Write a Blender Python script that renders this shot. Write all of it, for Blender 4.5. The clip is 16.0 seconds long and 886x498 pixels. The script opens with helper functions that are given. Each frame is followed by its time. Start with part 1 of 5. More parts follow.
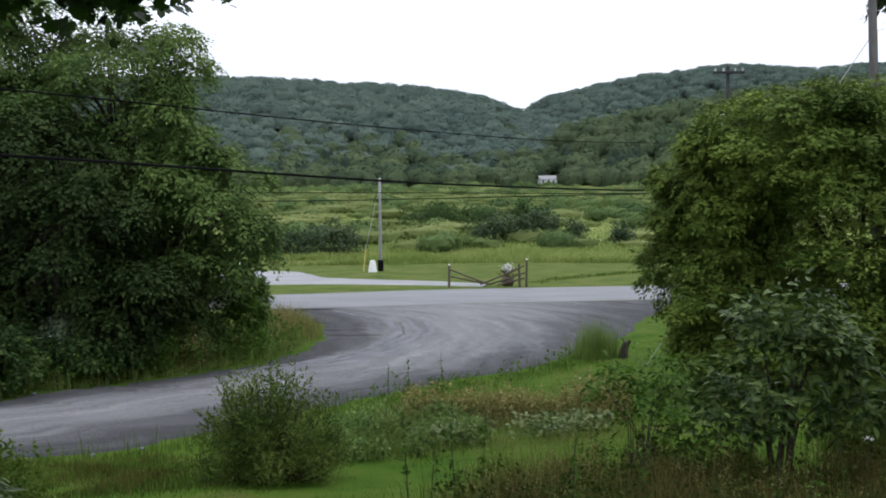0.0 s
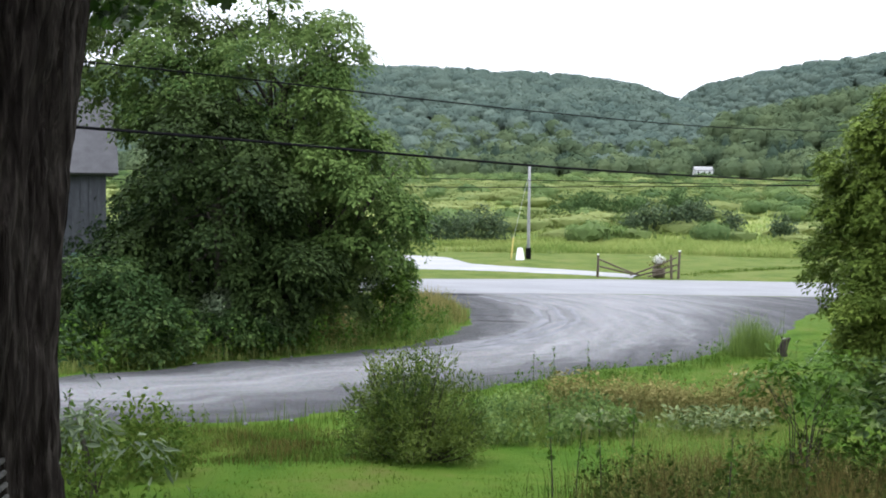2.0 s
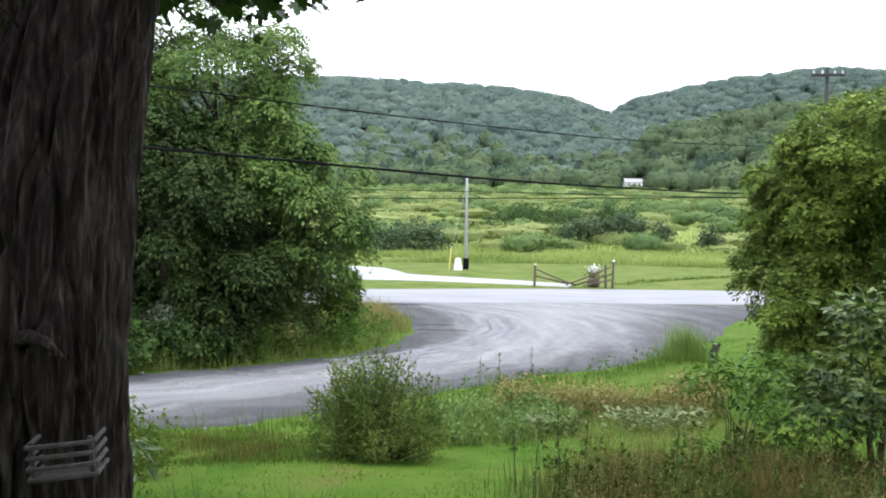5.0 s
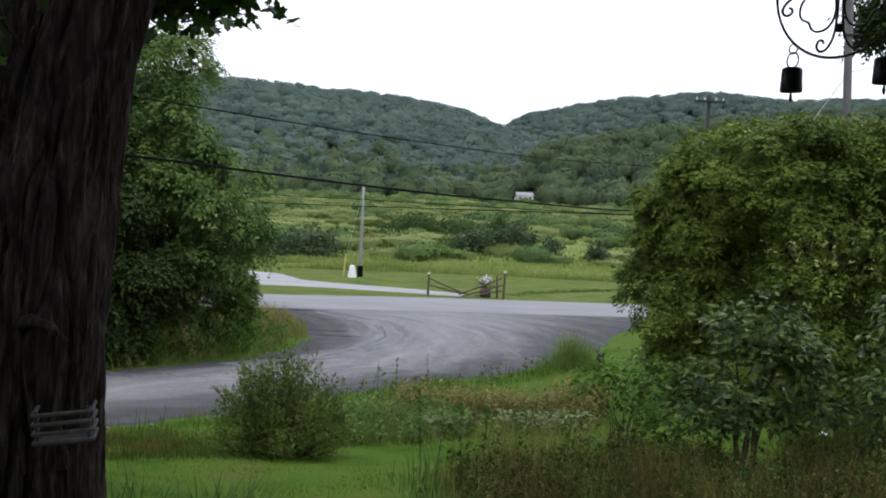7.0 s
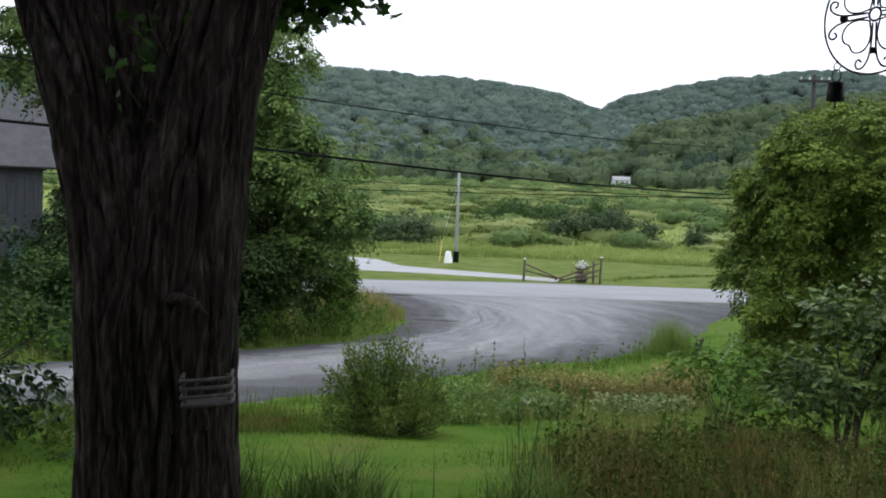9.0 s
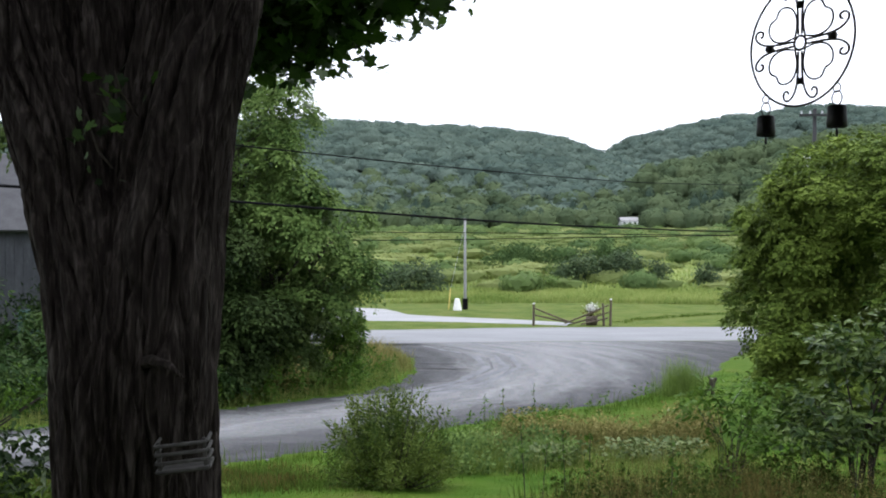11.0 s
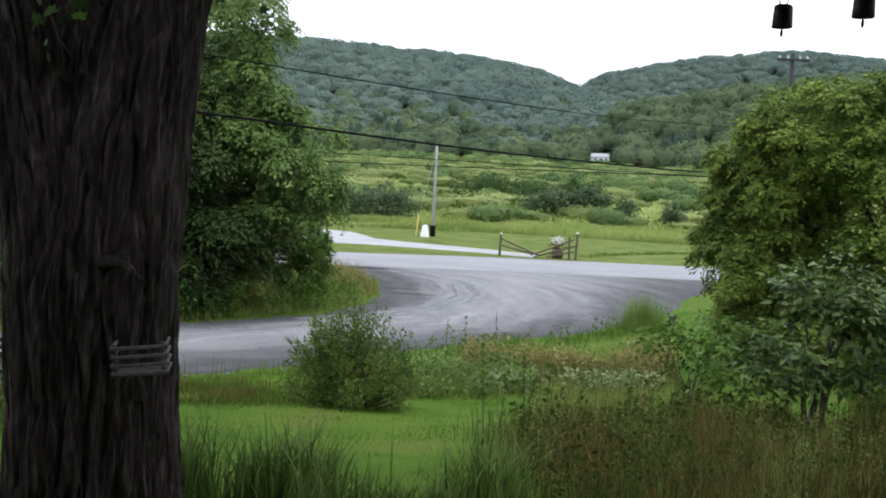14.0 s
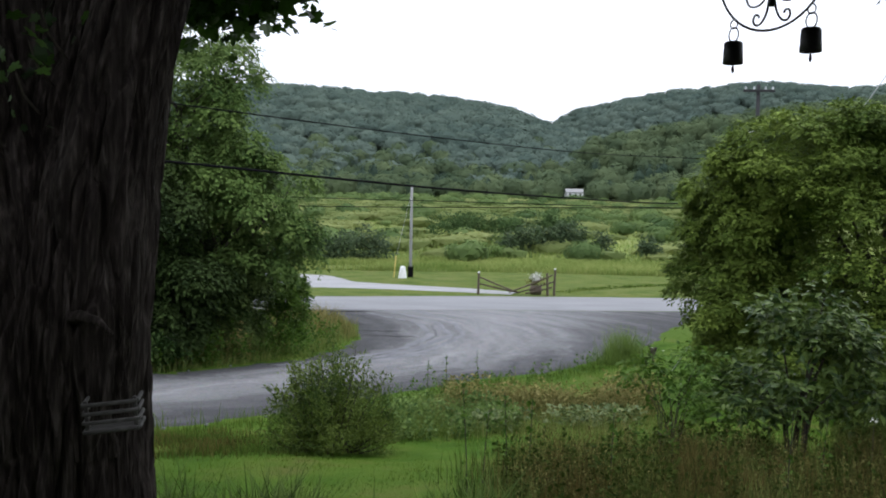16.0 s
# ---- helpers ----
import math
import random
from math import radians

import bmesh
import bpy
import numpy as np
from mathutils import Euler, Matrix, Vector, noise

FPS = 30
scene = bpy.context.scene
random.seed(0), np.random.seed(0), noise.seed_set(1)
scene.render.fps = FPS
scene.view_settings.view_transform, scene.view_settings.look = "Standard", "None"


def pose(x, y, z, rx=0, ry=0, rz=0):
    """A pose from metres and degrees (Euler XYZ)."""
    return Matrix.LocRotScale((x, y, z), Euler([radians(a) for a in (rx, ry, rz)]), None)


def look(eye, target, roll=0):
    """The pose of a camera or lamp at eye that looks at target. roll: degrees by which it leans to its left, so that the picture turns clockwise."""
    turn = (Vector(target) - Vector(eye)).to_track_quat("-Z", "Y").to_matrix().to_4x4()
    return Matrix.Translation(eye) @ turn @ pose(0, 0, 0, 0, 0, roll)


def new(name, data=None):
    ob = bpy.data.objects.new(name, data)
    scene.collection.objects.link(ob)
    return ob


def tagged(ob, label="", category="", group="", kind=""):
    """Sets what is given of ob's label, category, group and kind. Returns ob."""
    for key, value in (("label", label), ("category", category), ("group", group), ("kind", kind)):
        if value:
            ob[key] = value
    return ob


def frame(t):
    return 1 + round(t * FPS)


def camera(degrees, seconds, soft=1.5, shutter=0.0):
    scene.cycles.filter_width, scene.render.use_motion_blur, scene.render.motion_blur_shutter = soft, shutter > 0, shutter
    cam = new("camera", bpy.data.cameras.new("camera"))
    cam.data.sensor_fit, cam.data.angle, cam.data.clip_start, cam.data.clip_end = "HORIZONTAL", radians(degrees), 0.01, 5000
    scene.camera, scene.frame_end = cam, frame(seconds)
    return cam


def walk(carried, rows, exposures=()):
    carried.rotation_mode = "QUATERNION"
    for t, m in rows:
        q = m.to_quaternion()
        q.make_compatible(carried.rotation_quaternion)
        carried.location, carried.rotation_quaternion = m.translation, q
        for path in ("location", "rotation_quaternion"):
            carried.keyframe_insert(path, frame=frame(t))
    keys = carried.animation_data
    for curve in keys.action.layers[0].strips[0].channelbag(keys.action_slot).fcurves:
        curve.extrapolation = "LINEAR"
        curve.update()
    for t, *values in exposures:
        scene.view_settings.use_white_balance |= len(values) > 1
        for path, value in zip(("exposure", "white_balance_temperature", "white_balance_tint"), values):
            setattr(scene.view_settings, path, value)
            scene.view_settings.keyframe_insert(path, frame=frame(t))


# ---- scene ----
cam = camera(51.2, 16.0, 1.9)
PATH = [
    (0, (0.549, 1.470, 4.802), (0.545, 3.467, 4.694), -0.5),
    (0.5, (0.571, 1.545, 4.779), (0.514, 3.541, 4.656), 0.2),
    (1, (0.502, 1.552, 4.774), (0.338, 3.542, 4.657), 1.7),
    (1.5, (0.527, 1.647, 4.714), (0.225, 3.620, 4.592), 1.0),
    (2, (0.517, 1.667, 4.699), (0.196, 3.636, 4.567), 0.5),
    (2.5, (0.532, 1.644, 4.710), (0.218, 3.616, 4.607), 2.1),
    (3, (0.484, 1.421, 4.729), (0.223, 3.402, 4.648), 1.1),
    (3.5, (0.531, 0.96, 4.748), (0.223, 2.934, 4.658), 2.5),
    (4, (0.424, 1.08, 4.716), (0.075, 3.045, 4.589), 3.6),
    (4.2, (0.405, 1.111, 4.719), (0.16, 3.092, 4.59), 1.8),
    (6.3, (0.153, 0.613, 4.684), (0.002, 2.607, 4.616), 0.6),
    (6.5, (0.18, 0.508, 4.713), (0.076, 2.503, 4.621), 2.1),
    (7, (0.132, 0.435, 4.725), (0.185, 2.432, 4.643), 2.6),
    (7.5, (0.008, 0.324, 4.72), (0.151, 2.317, 4.647), 1.8),
    (8, (-0.071, 0.19, 4.713), (0.002, 2.186, 4.612), 1.0),
    (8.5, (-0.025, 0.156, 4.706), (-0.062, 2.153, 4.597), 1.7),
    (8.7, (0.03, 0.123, 4.72), (-0.092, 2.115, 4.592), 2.9),
    (10.8, (0.227, 0.219, 4.745), (0.037, 2.21, 4.737), 0.3),
    (11, (0.228, 0.221, 4.741), (0.054, 2.214, 4.722), -0.1),
    (11.5, (0.215, 0.22, 4.736), (0.026, 2.21, 4.671), -0.0),
    (12, (0.215, 0.222, 4.742), (-0.019, 2.206, 4.646), -0.7),
    (12.5, (0.22, 0.223, 4.738), (0.018, 2.209, 4.62), -0.1),
    (13, (0.223, 0.252, 4.732), (0.098, 2.244, 4.594), 2.5),
    (13.5, (0.215, 0.278, 4.736), (0.115, 2.271, 4.609), 2.9),
    (14, (0.208, 0.315, 4.686), (0.107, 2.305, 4.512), 3.0),
    (14.5, (0.214, 0.334, 4.693), (0.116, 2.329, 4.604), 2.5),
    (15, (0.245, 0.367, 4.701), (0.203, 2.366, 4.664), 2.8),
    (15.5, (0.224, 0.326, 4.693), (0.199, 2.326, 4.676), 2.1),
    (16, (0.228, 0.325, 4.693), (0.171, 2.323, 4.607), 1.0),
]
WALK = [(t, look(eye, target, roll)) for t, eye, target, roll in PATH]
EXPOSURES = [(0, -0.12), (1, 0.03), (1.8, 0.71), (2.6, 0.85), (3.4, 0.85), (4.2, 1.07), (6.3, 0.70), (7, -0.02), (8.4, -0.10), (8.7, 0.06), (10.8, 0.45), (11.5, 0.52), (12.3, 0.65), (13, 0.65), (14, 0.50), (14.6, 0.45), (15.0, 0.24), (15.4, 0.02), (16, 0.10)]
walk(cam, WALK, EXPOSURES)

# ---- light: a bright overcast sky and a weak, wide sun ----
world = bpy.data.worlds.new("overcast_sky")
scene.world = world
world.use_nodes = True
wn, wl = world.node_tree.nodes, world.node_tree.links
wn.clear()
sky = wn.new("ShaderNodeTexSky")
sky.sky_type, sky.sun_disc = "NISHITA", False
sky.sun_elevation, sky.sun_rotation = radians(42), radians(20)
cloud = wn.new("ShaderNodeMix")
cloud.data_type = "RGBA"
cloud.inputs[0].default_value = 0.93
cloud.inputs[7].default_value = (12.2, 12.8, 14.4, 1)
wbg = wn.new("ShaderNodeBackground")
wout = wn.new("ShaderNodeOutputWorld")
wl.new(sky.outputs[0], cloud.inputs[6])
up = wn.new("ShaderNodeTexCoord")
high = wn.new("ShaderNodeSeparateXYZ")
veil = wn.new("ShaderNodeMapRange")
veil.inputs[1].default_value, veil.inputs[2].default_value = 0.0, 1.0
veil.inputs[3].default_value, veil.inputs[4].default_value = 0.088, 0.18
wl.new(up.outputs["Generated"], high.inputs[0])
wl.new(high.outputs[2], veil.inputs[0])
wl.new(veil.outputs[0], wbg.inputs[1])
wl.new(cloud.outputs[2], wbg.inputs[0])
wl.new(wbg.outputs[0], wout.inputs[0])
sun_data = bpy.data.lights.new("sun", "SUN")
sun_data.energy, sun_data.angle, sun_data.color = 0.7, radians(25), (1.0, 0.97, 0.92)
sun = new("sun", sun_data)
sun.matrix_world = look((20, 30, 60), (0, 10, 0))


# ---- materials ----
def nodes_of(name):
    m = bpy.data.materials.new(name)
    m.use_nodes = True
    n, l = m.node_tree.nodes, m.node_tree.links
    return m, n, l, n["Principled BSDF"]


def ramp(n, stops):
    r = n.new("ShaderNodeValToRGB")
    e = r.color_ramp.elements
    while len(e) < len(stops):
        e.new(0.5)
    for k, (p, c) in zip(e, stops):
        k.position, k.color = p, (*c, 1)
    return r


def surface(name, stops, scale=4.0, rough=0.8, bump=0.3, fine=40.0, stretch=(1, 1, 1), metal=0.0, bump_size=0.02, detail=6.0, mixfine=0.45, spec=0.5):
    """A mottled surface: a coarse and a fine noise drive colour and relief."""
    m, n, l, b = nodes_of(name)
    tc = n.new("ShaderNodeTexCoord")
    mp = n.new("ShaderNodeMapping")
    mp.inputs[3].default_value = stretch
    l.new(tc.outputs["Object"], mp.inputs[0])
    a, f = n.new("ShaderNodeTexNoise"), n.new("ShaderNodeTexNoise")
    a.inputs["Scale"].default_value, a.inputs["Detail"].default_value = scale, detail
    f.inputs["Scale"].default_value, f.inputs["Detail"].default_value = fine, 4.0
    l.new(mp.outputs[0], a.inputs["Vector"])
    l.new(mp.outputs[0], f.inputs["Vector"])
    mx = n.new("ShaderNodeMix")
    mx.inputs[0].default_value = mixfine
    l.new(a.outputs[0], mx.inputs[2])
    l.new(f.outputs[0], mx.inputs[3])
    r = ramp(n, stops)
    l.new(mx.outputs[0], r.inputs[0])
    l.new(r.outputs[0], b.inputs["Base Color"])
    bp = n.new("ShaderNodeBump")
    bp.inputs["Strength"].default_value, bp.inputs["Distance"].default_value = bump, bump_size
    l.new(mx.outputs[0], bp.inputs["Height"])
    l.new(bp.outputs[0], b.inputs["Normal"])
    b.inputs["Roughness"].default_value, b.inputs["Metallic"].default_value = rough, metal
    b.inputs["Specular IOR Level"].default_value = spec
    return m


def foliage(name, dark, light, rough=0.5, through_leaf=0.3, patch=0.35, odd=None, spec=0.16, single=0.35, by_tree=0.0):
    """Leaves: each one its own shade, clumps tinted by a coarse noise, some light let through."""
    m, n, l, b = nodes_of(name)
    geo = n.new("ShaderNodeNewGeometry")
    tc = n.new("ShaderNodeTexCoord")
    ns = n.new("ShaderNodeTexNoise")
    ns.inputs["Scale"].default_value, ns.inputs["Detail"].default_value = patch, 3.0
    l.new(tc.outputs["Object"], ns.inputs["Vector"])
    mx = n.new("ShaderNodeMix")
    mx.inputs[0].default_value = 1 - single
    l.new(geo.outputs["Random Per Island"], mx.inputs[2])
    l.new(ns.outputs[0], mx.inputs[3])
    if by_tree:
        head = n.new("ShaderNodeAttribute")
        head.attribute_name = "tint"
        own = n.new("ShaderNodeMix")
        own.inputs[0].default_value = by_tree
        l.new(mx.outputs[0], own.inputs[2])
        l.new(head.outputs["Fac"], own.inputs[3])
        mx = own
    mid = tuple((p + q) / 2 for p, q in zip(dark, light))
    stops = [(0.3, dark), (0.5, mid), (0.7, light)]
    if odd:
        stops += [(0.76, light), (0.8, odd)]
    r = ramp(n, stops)
    l.new(mx.outputs[0], r.inputs[0])
    l.new(r.outputs[0], b.inputs["Base Color"])
    b.inputs["Roughness"].default_value = rough
    b.inputs["Specular IOR Level"].default_value = spec
    tr = n.new("ShaderNodeBsdfTranslucent")
    l.new(r.outputs[0], tr.inputs[0])
    ms = n.new("ShaderNodeMixShader")
    ms.inputs[0].default_value = through_leaf
    l.new(b.outputs[0], ms.inputs[1])
    l.new(tr.outputs[0], ms.inputs[2])
    l.new(ms.outputs[0], n["Material Output"].inputs[0])
    return m


def ground_material():
    """Lawn near by, rough meadow beyond it, forest floor on the hills, by distance along y."""
    m, n, l, b = nodes_of("turf")
    tc = n.new("ShaderNodeTexCoord")
    sx = n.new("ShaderNodeSeparateXYZ")
    l.new(tc.outputs["Object"], sx.inputs[0])

    def noise_ramp(scale, stops, detail=8.0, stretch=(1, 1, 1)):
        mp = n.new("ShaderNodeMapping")
        mp.inputs[3].default_value = stretch
        l.new(tc.outputs["Object"], mp.inputs[0])
        t = n.new("ShaderNodeTexNoise")
        t.inputs["Scale"].default_value, t.inputs["Detail"].default_value = scale, detail
        t.inputs["Roughness"].default_value = 0.65
        l.new(mp.outputs[0], t.inputs["Vector"])
        r = ramp(n, stops)
        l.new(t.outputs[0], r.inputs[0])
        return r, t
    lawn, ln = noise_ramp(0.5, [(0.3, (0.054, 0.084, 0.018)), (0.45, (0.077, 0.109, 0.024)), (0.57, (0.1, 0.125, 0.032)), (0.7, (0.12, 0.121, 0.043))])
    rough, _ = noise_ramp(0.8, [(0.32, (0.03, 0.069, 0.007)), (0.44, (0.046, 0.096, 0.01)), (0.56, (0.066, 0.11, 0.015)), (0.7, (0.092, 0.098, 0.027))])
    mead, mn = noise_ramp(0.045, [(0.3, (0.1, 0.15, 0.04)), (0.45, (0.155, 0.205, 0.06)), (0.58, (0.22, 0.25, 0.088)), (0.72, (0.27, 0.26, 0.115))], stretch=(1, 2.2, 1))
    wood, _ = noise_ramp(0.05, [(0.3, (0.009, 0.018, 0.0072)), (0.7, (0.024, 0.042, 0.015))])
    def step(lo, hi):
        k = n.new("ShaderNodeMapRange")
        k.inputs[1].default_value, k.inputs[2].default_value = lo, hi
        l.new(sx.outputs[1], k.inputs[0])
        return k
    mead2, _ = noise_ramp(0.35, [(0.35, (0.55, 0.6, 0.5)), (0.5, (0.9, 0.9, 0.85)), (0.65, (1.2, 1.15, 1.1))])
    mm = n.new("ShaderNodeMix")
    mm.data_type, mm.blend_type = "RGBA", "MULTIPLY"
    mm.inputs[0].default_value = 1.0
    l.new(mead.outputs[0], mm.inputs[6])
    l.new(mead2.outputs[0], mm.inputs[7])
    m1, m2 = n.new("ShaderNodeMix"), n.new("ShaderNodeMix")
    m1.data_type = m2.data_type = "RGBA"
    m0 = n.new("ShaderNodeMix")
    m0.data_type = "RGBA"
    l.new(step(33, 46).outputs[0], m0.inputs[0])
    l.new(rough.outputs[0], m0.inputs[6])
    l.new(lawn.outputs[0], m0.inputs[7])
    l.new(step(70, 82).outputs[0], m1.inputs[0])
    l.new(m0.outputs[2], m1.inputs[6])
    l.new(mm.outputs[2], m1.inputs[7])
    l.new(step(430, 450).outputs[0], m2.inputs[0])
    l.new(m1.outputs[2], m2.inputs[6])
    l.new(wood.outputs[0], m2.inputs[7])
    l.new(m2.outputs[2], b.inputs["Base Color"])
    fine = n.new("ShaderNodeTexNoise")
    fine.inputs["Scale"].default_value, fine.inputs["Detail"].default_value = 30.0, 5.0
    l.new(tc.outputs["Object"], fine.inputs["Vector"])
    bp = n.new("ShaderNodeBump")
    bp.inputs["Strength"].default_value, bp.inputs["Distance"].default_value = 0.7, 0.05
    l.new(fine.outputs[0], bp.inputs["Height"])
    l.new(bp.outputs[0], b.inputs["Normal"])
    b.inputs["Roughness"].default_value = 0.9
    b.inputs["Specular IOR Level"].default_value = 0.04
    return m


def gravel_material():
    """Crushed stone: dark damp stone at the edges and tracks packed pale, running with the drive."""
    m, n, l, b = nodes_of("crushed_gravel")
    uv = n.new("ShaderNodeUVMap")
    mp = n.new("ShaderNodeMapping")
    mp.inputs[3].default_value = (0.12, 1.0, 1.0)
    l.new(uv.outputs[0], mp.inputs[0])
    streak = n.new("ShaderNodeTexNoise")
    streak.inputs["Scale"].default_value, streak.inputs["Detail"].default_value = 1.7, 8.0
    streak.inputs["Roughness"].default_value, streak.inputs["Distortion"].default_value = 0.6, 0.6
    l.new(mp.outputs[0], streak.inputs["Vector"])
    tc = n.new("ShaderNodeTexCoord")
    stone = n.new("ShaderNodeTexVoronoi")
    stone.inputs["Scale"].default_value = 28.0
    l.new(tc.outputs["Object"], stone.inputs["Vector"])
    r = ramp(n, [(0.3, (0.03, 0.032, 0.039)), (0.42, (0.06, 0.062, 0.073)), (0.54, (0.112, 0.115, 0.128)), (0.7, (0.175, 0.178, 0.19))])
    side = n.new("ShaderNodeUVMap")
    side.uv_map = "Across"
    sp = n.new("ShaderNodeSeparateXYZ")
    l.new(side.outputs[0], sp.inputs[0])
    wear = ramp(n, [(0.0, (0.05,) * 3), (0.1, (0.14,) * 3), (0.24, (0.58,) * 3), (0.46, (0.72,) * 3), (0.66, (0.56,) * 3), (0.82, (0.26,) * 3), (1.0, (0.07,) * 3)])
    l.new(sp.outputs[1], wear.inputs[0])
    both = n.new("ShaderNodeMix")
    both.inputs[0].default_value = 0.5
    l.new(wear.outputs[0], both.inputs[2])
    l.new(streak.outputs[0], both.inputs[3])
    l.new(both.outputs[0], r.inputs[0])
    mx = n.new("ShaderNodeMix")
    mx.data_type, mx.blend_type = "RGBA", "OVERLAY"
    mx.inputs[0].default_value = 0.45
    l.new(r.outputs[0], mx.inputs[6])
    l.new(stone.outputs["Color"], mx.inputs[7])
    hs = n.new("ShaderNodeHueSaturation")
    hs.inputs["Saturation"].default_value = 0.35
    l.new(mx.outputs[2], hs.inputs["Color"])
    l.new(hs.outputs[0], b.inputs["Base Color"])
    bp = n.new("ShaderNodeBump")
    bp.inputs["Strength"].default_value, bp.inputs["Distance"].default_value = 0.6, 0.03
    l.new(stone.outputs["Distance"], bp.inputs["Height"])
    l.new(bp.outputs[0], b.inputs["Normal"])
    b.inputs["Roughness"].default_value = 0.85
    b.inputs["Specular IOR Level"].default_value = 0.2
    return m


def bark_material():
    m, n, l, b = nodes_of("maple_bark")
    tc = n.new("ShaderNodeTexCoord")
    mp = n.new("ShaderNodeMapping")
    mp.inputs[3].default_value = (1, 1, 0.15)
    l.new(tc.outputs["Object"], mp.inputs[0])
    v = n.new("ShaderNodeTexNoise")
    v.inputs["Scale"].default_value, v.inputs["Detail"].default_value, v.inputs["Distortion"].default_value = 48.0, 12.0, 0.4
    l.new(mp.outputs[0], v.inputs["Vector"])
    c = n.new("ShaderNodeTexNoise")
    c.inputs["Scale"].default_value, c.inputs["Detail"].default_value = 3.0, 4.0
    l.new(tc.outputs["Object"], c.inputs["Vector"])
    mx = n.new("ShaderNodeMix")
    mx.inputs[0].default_value = 0.22
    l.new(v.outputs[0], mx.inputs[2])
    l.new(c.outputs[0], mx.inputs[3])
    r = ramp(n, [(0.38, (0.013, 0.0102, 0.0088)), (0.48, (0.021, 0.0168, 0.0145)), (0.57, (0.036, 0.03, 0.026)), (0.68, (0.064, 0.055, 0.048))])
    l.new(mx.outputs[0], r.inputs[0])
    mp2 = n.new("ShaderNodeMapping")
    mp2.inputs[3].default_value = (1, 1, 0.11)
    l.new(tc.outputs["Object"], mp2.inputs[0])
    w = n.new("ShaderNodeTexNoise")
    w.inputs["Scale"].default_value, w.inputs["Detail"].default_value, w.inputs["Distortion"].default_value = 13.0, 5.0, 0.5
    l.new(mp2.outputs[0], w.inputs["Vector"])
    away = n.new("ShaderNodeMath")
    away.operation = "SUBTRACT"
    away.inputs[1].default_value = 0.5
    l.new(w.outputs[0], away.inputs[0])
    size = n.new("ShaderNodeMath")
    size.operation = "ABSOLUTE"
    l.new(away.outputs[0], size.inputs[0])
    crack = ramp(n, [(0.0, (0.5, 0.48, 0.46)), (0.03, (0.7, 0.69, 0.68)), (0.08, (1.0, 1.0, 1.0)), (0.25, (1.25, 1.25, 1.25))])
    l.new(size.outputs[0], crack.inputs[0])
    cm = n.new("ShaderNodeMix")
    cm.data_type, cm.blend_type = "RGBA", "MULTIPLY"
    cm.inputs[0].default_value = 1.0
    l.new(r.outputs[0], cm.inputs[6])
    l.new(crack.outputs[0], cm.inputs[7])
    l.new(cm.outputs[2], b.inputs["Base Color"])
    bp = n.new("ShaderNodeBump")
    bp.inputs["Strength"].default_value, bp.inputs["Distance"].default_value = 0.6, 0.02
    hm = n.new("ShaderNodeMath")
    hm.operation = "ADD"
    l.new(v.outputs[0], hm.inputs[0])
    l.new(crack.outputs[0], hm.inputs[1])
    l.new(hm.outputs[0], bp.inputs["Height"])
    l.new(bp.outputs[0], b.inputs["Normal"])
    b.inputs["Roughness"].default_value = 0.9
    b.inputs["Specular IOR Level"].default_value = 0.08
    return m


TURF = ground_material()
GRAVEL = gravel_material()
BARK = bark_material()
ASPHALT = surface("worn_road", [(0.3, (0.115, 0.118, 0.127)), (0.5, (0.165, 0.168, 0.178)), (0.7, (0.215, 0.216, 0.223))], 0.5, 0.7, 0.2, 30, (0.4, 1.6, 1), spec=0.3)
PALE_GRAVEL = surface("pale_gravel", [(0.3, (0.18, 0.182, 0.19)), (0.5, (0.25, 0.252, 0.26)), (0.7, (0.32, 0.32, 0.325))], 0.6, 0.8, 0.3, 25, (0.4, 1.5, 1), spec=0.2)
PALE_TRACK = surface("packed_track", [(0.35, (0.09, 0.093, 0.104)), (0.5, (0.135, 0.138, 0.15)), (0.65, (0.185, 0.188, 0.2))], 1.1, 0.85, 0.4, 22, spec=0.2)
DARK_GRAVEL = surface("loose_dark_gravel", [(0.35, (0.035, 0.037, 0.043)), (0.5, (0.065, 0.067, 0.075)), (0.65, (0.12, 0.122, 0.13))], 1.6, 0.85, 0.5, 22)
TWIG = surface("twig_bark", [(0.3, (0.018, 0.0144, 0.0108)), (0.7, (0.06, 0.048, 0.036))], 8, 0.9, 0.5, 60, (1, 1, 0.3))
OLD_WOOD = surface("weathered_wood", [(0.3, (0.06, 0.051, 0.042)), (0.5, (0.12, 0.108, 0.093)), (0.7, (0.198, 0.18, 0.162))], 6, 0.85, 0.5, 50, (1, 1, 0.15))
POLE_WOOD = surface("pole_wood", [(0.3, (0.05, 0.048, 0.046)), (0.5, (0.085, 0.082, 0.078)), (0.7, (0.14, 0.136, 0.13))], 5, 0.85, 0.4, 50, (1, 1, 0.08), spec=0.15)
DARK_POLE = surface("dark_pole_wood", [(0.3, (0.022, 0.022, 0.023)), (0.5, (0.04, 0.04, 0.042)), (0.7, (0.07, 0.07, 0.072))], 5, 0.85, 0.4, 50, (1, 1, 0.08), spec=0.1)
PALE_POLE = surface("pale_pole_wood", [(0.3, (0.18, 0.18, 0.18)), (0.5, (0.252, 0.252, 0.252)), (0.7, (0.312, 0.312, 0.312))], 5, 0.8, 0.3, 50, (1, 1, 0.1))
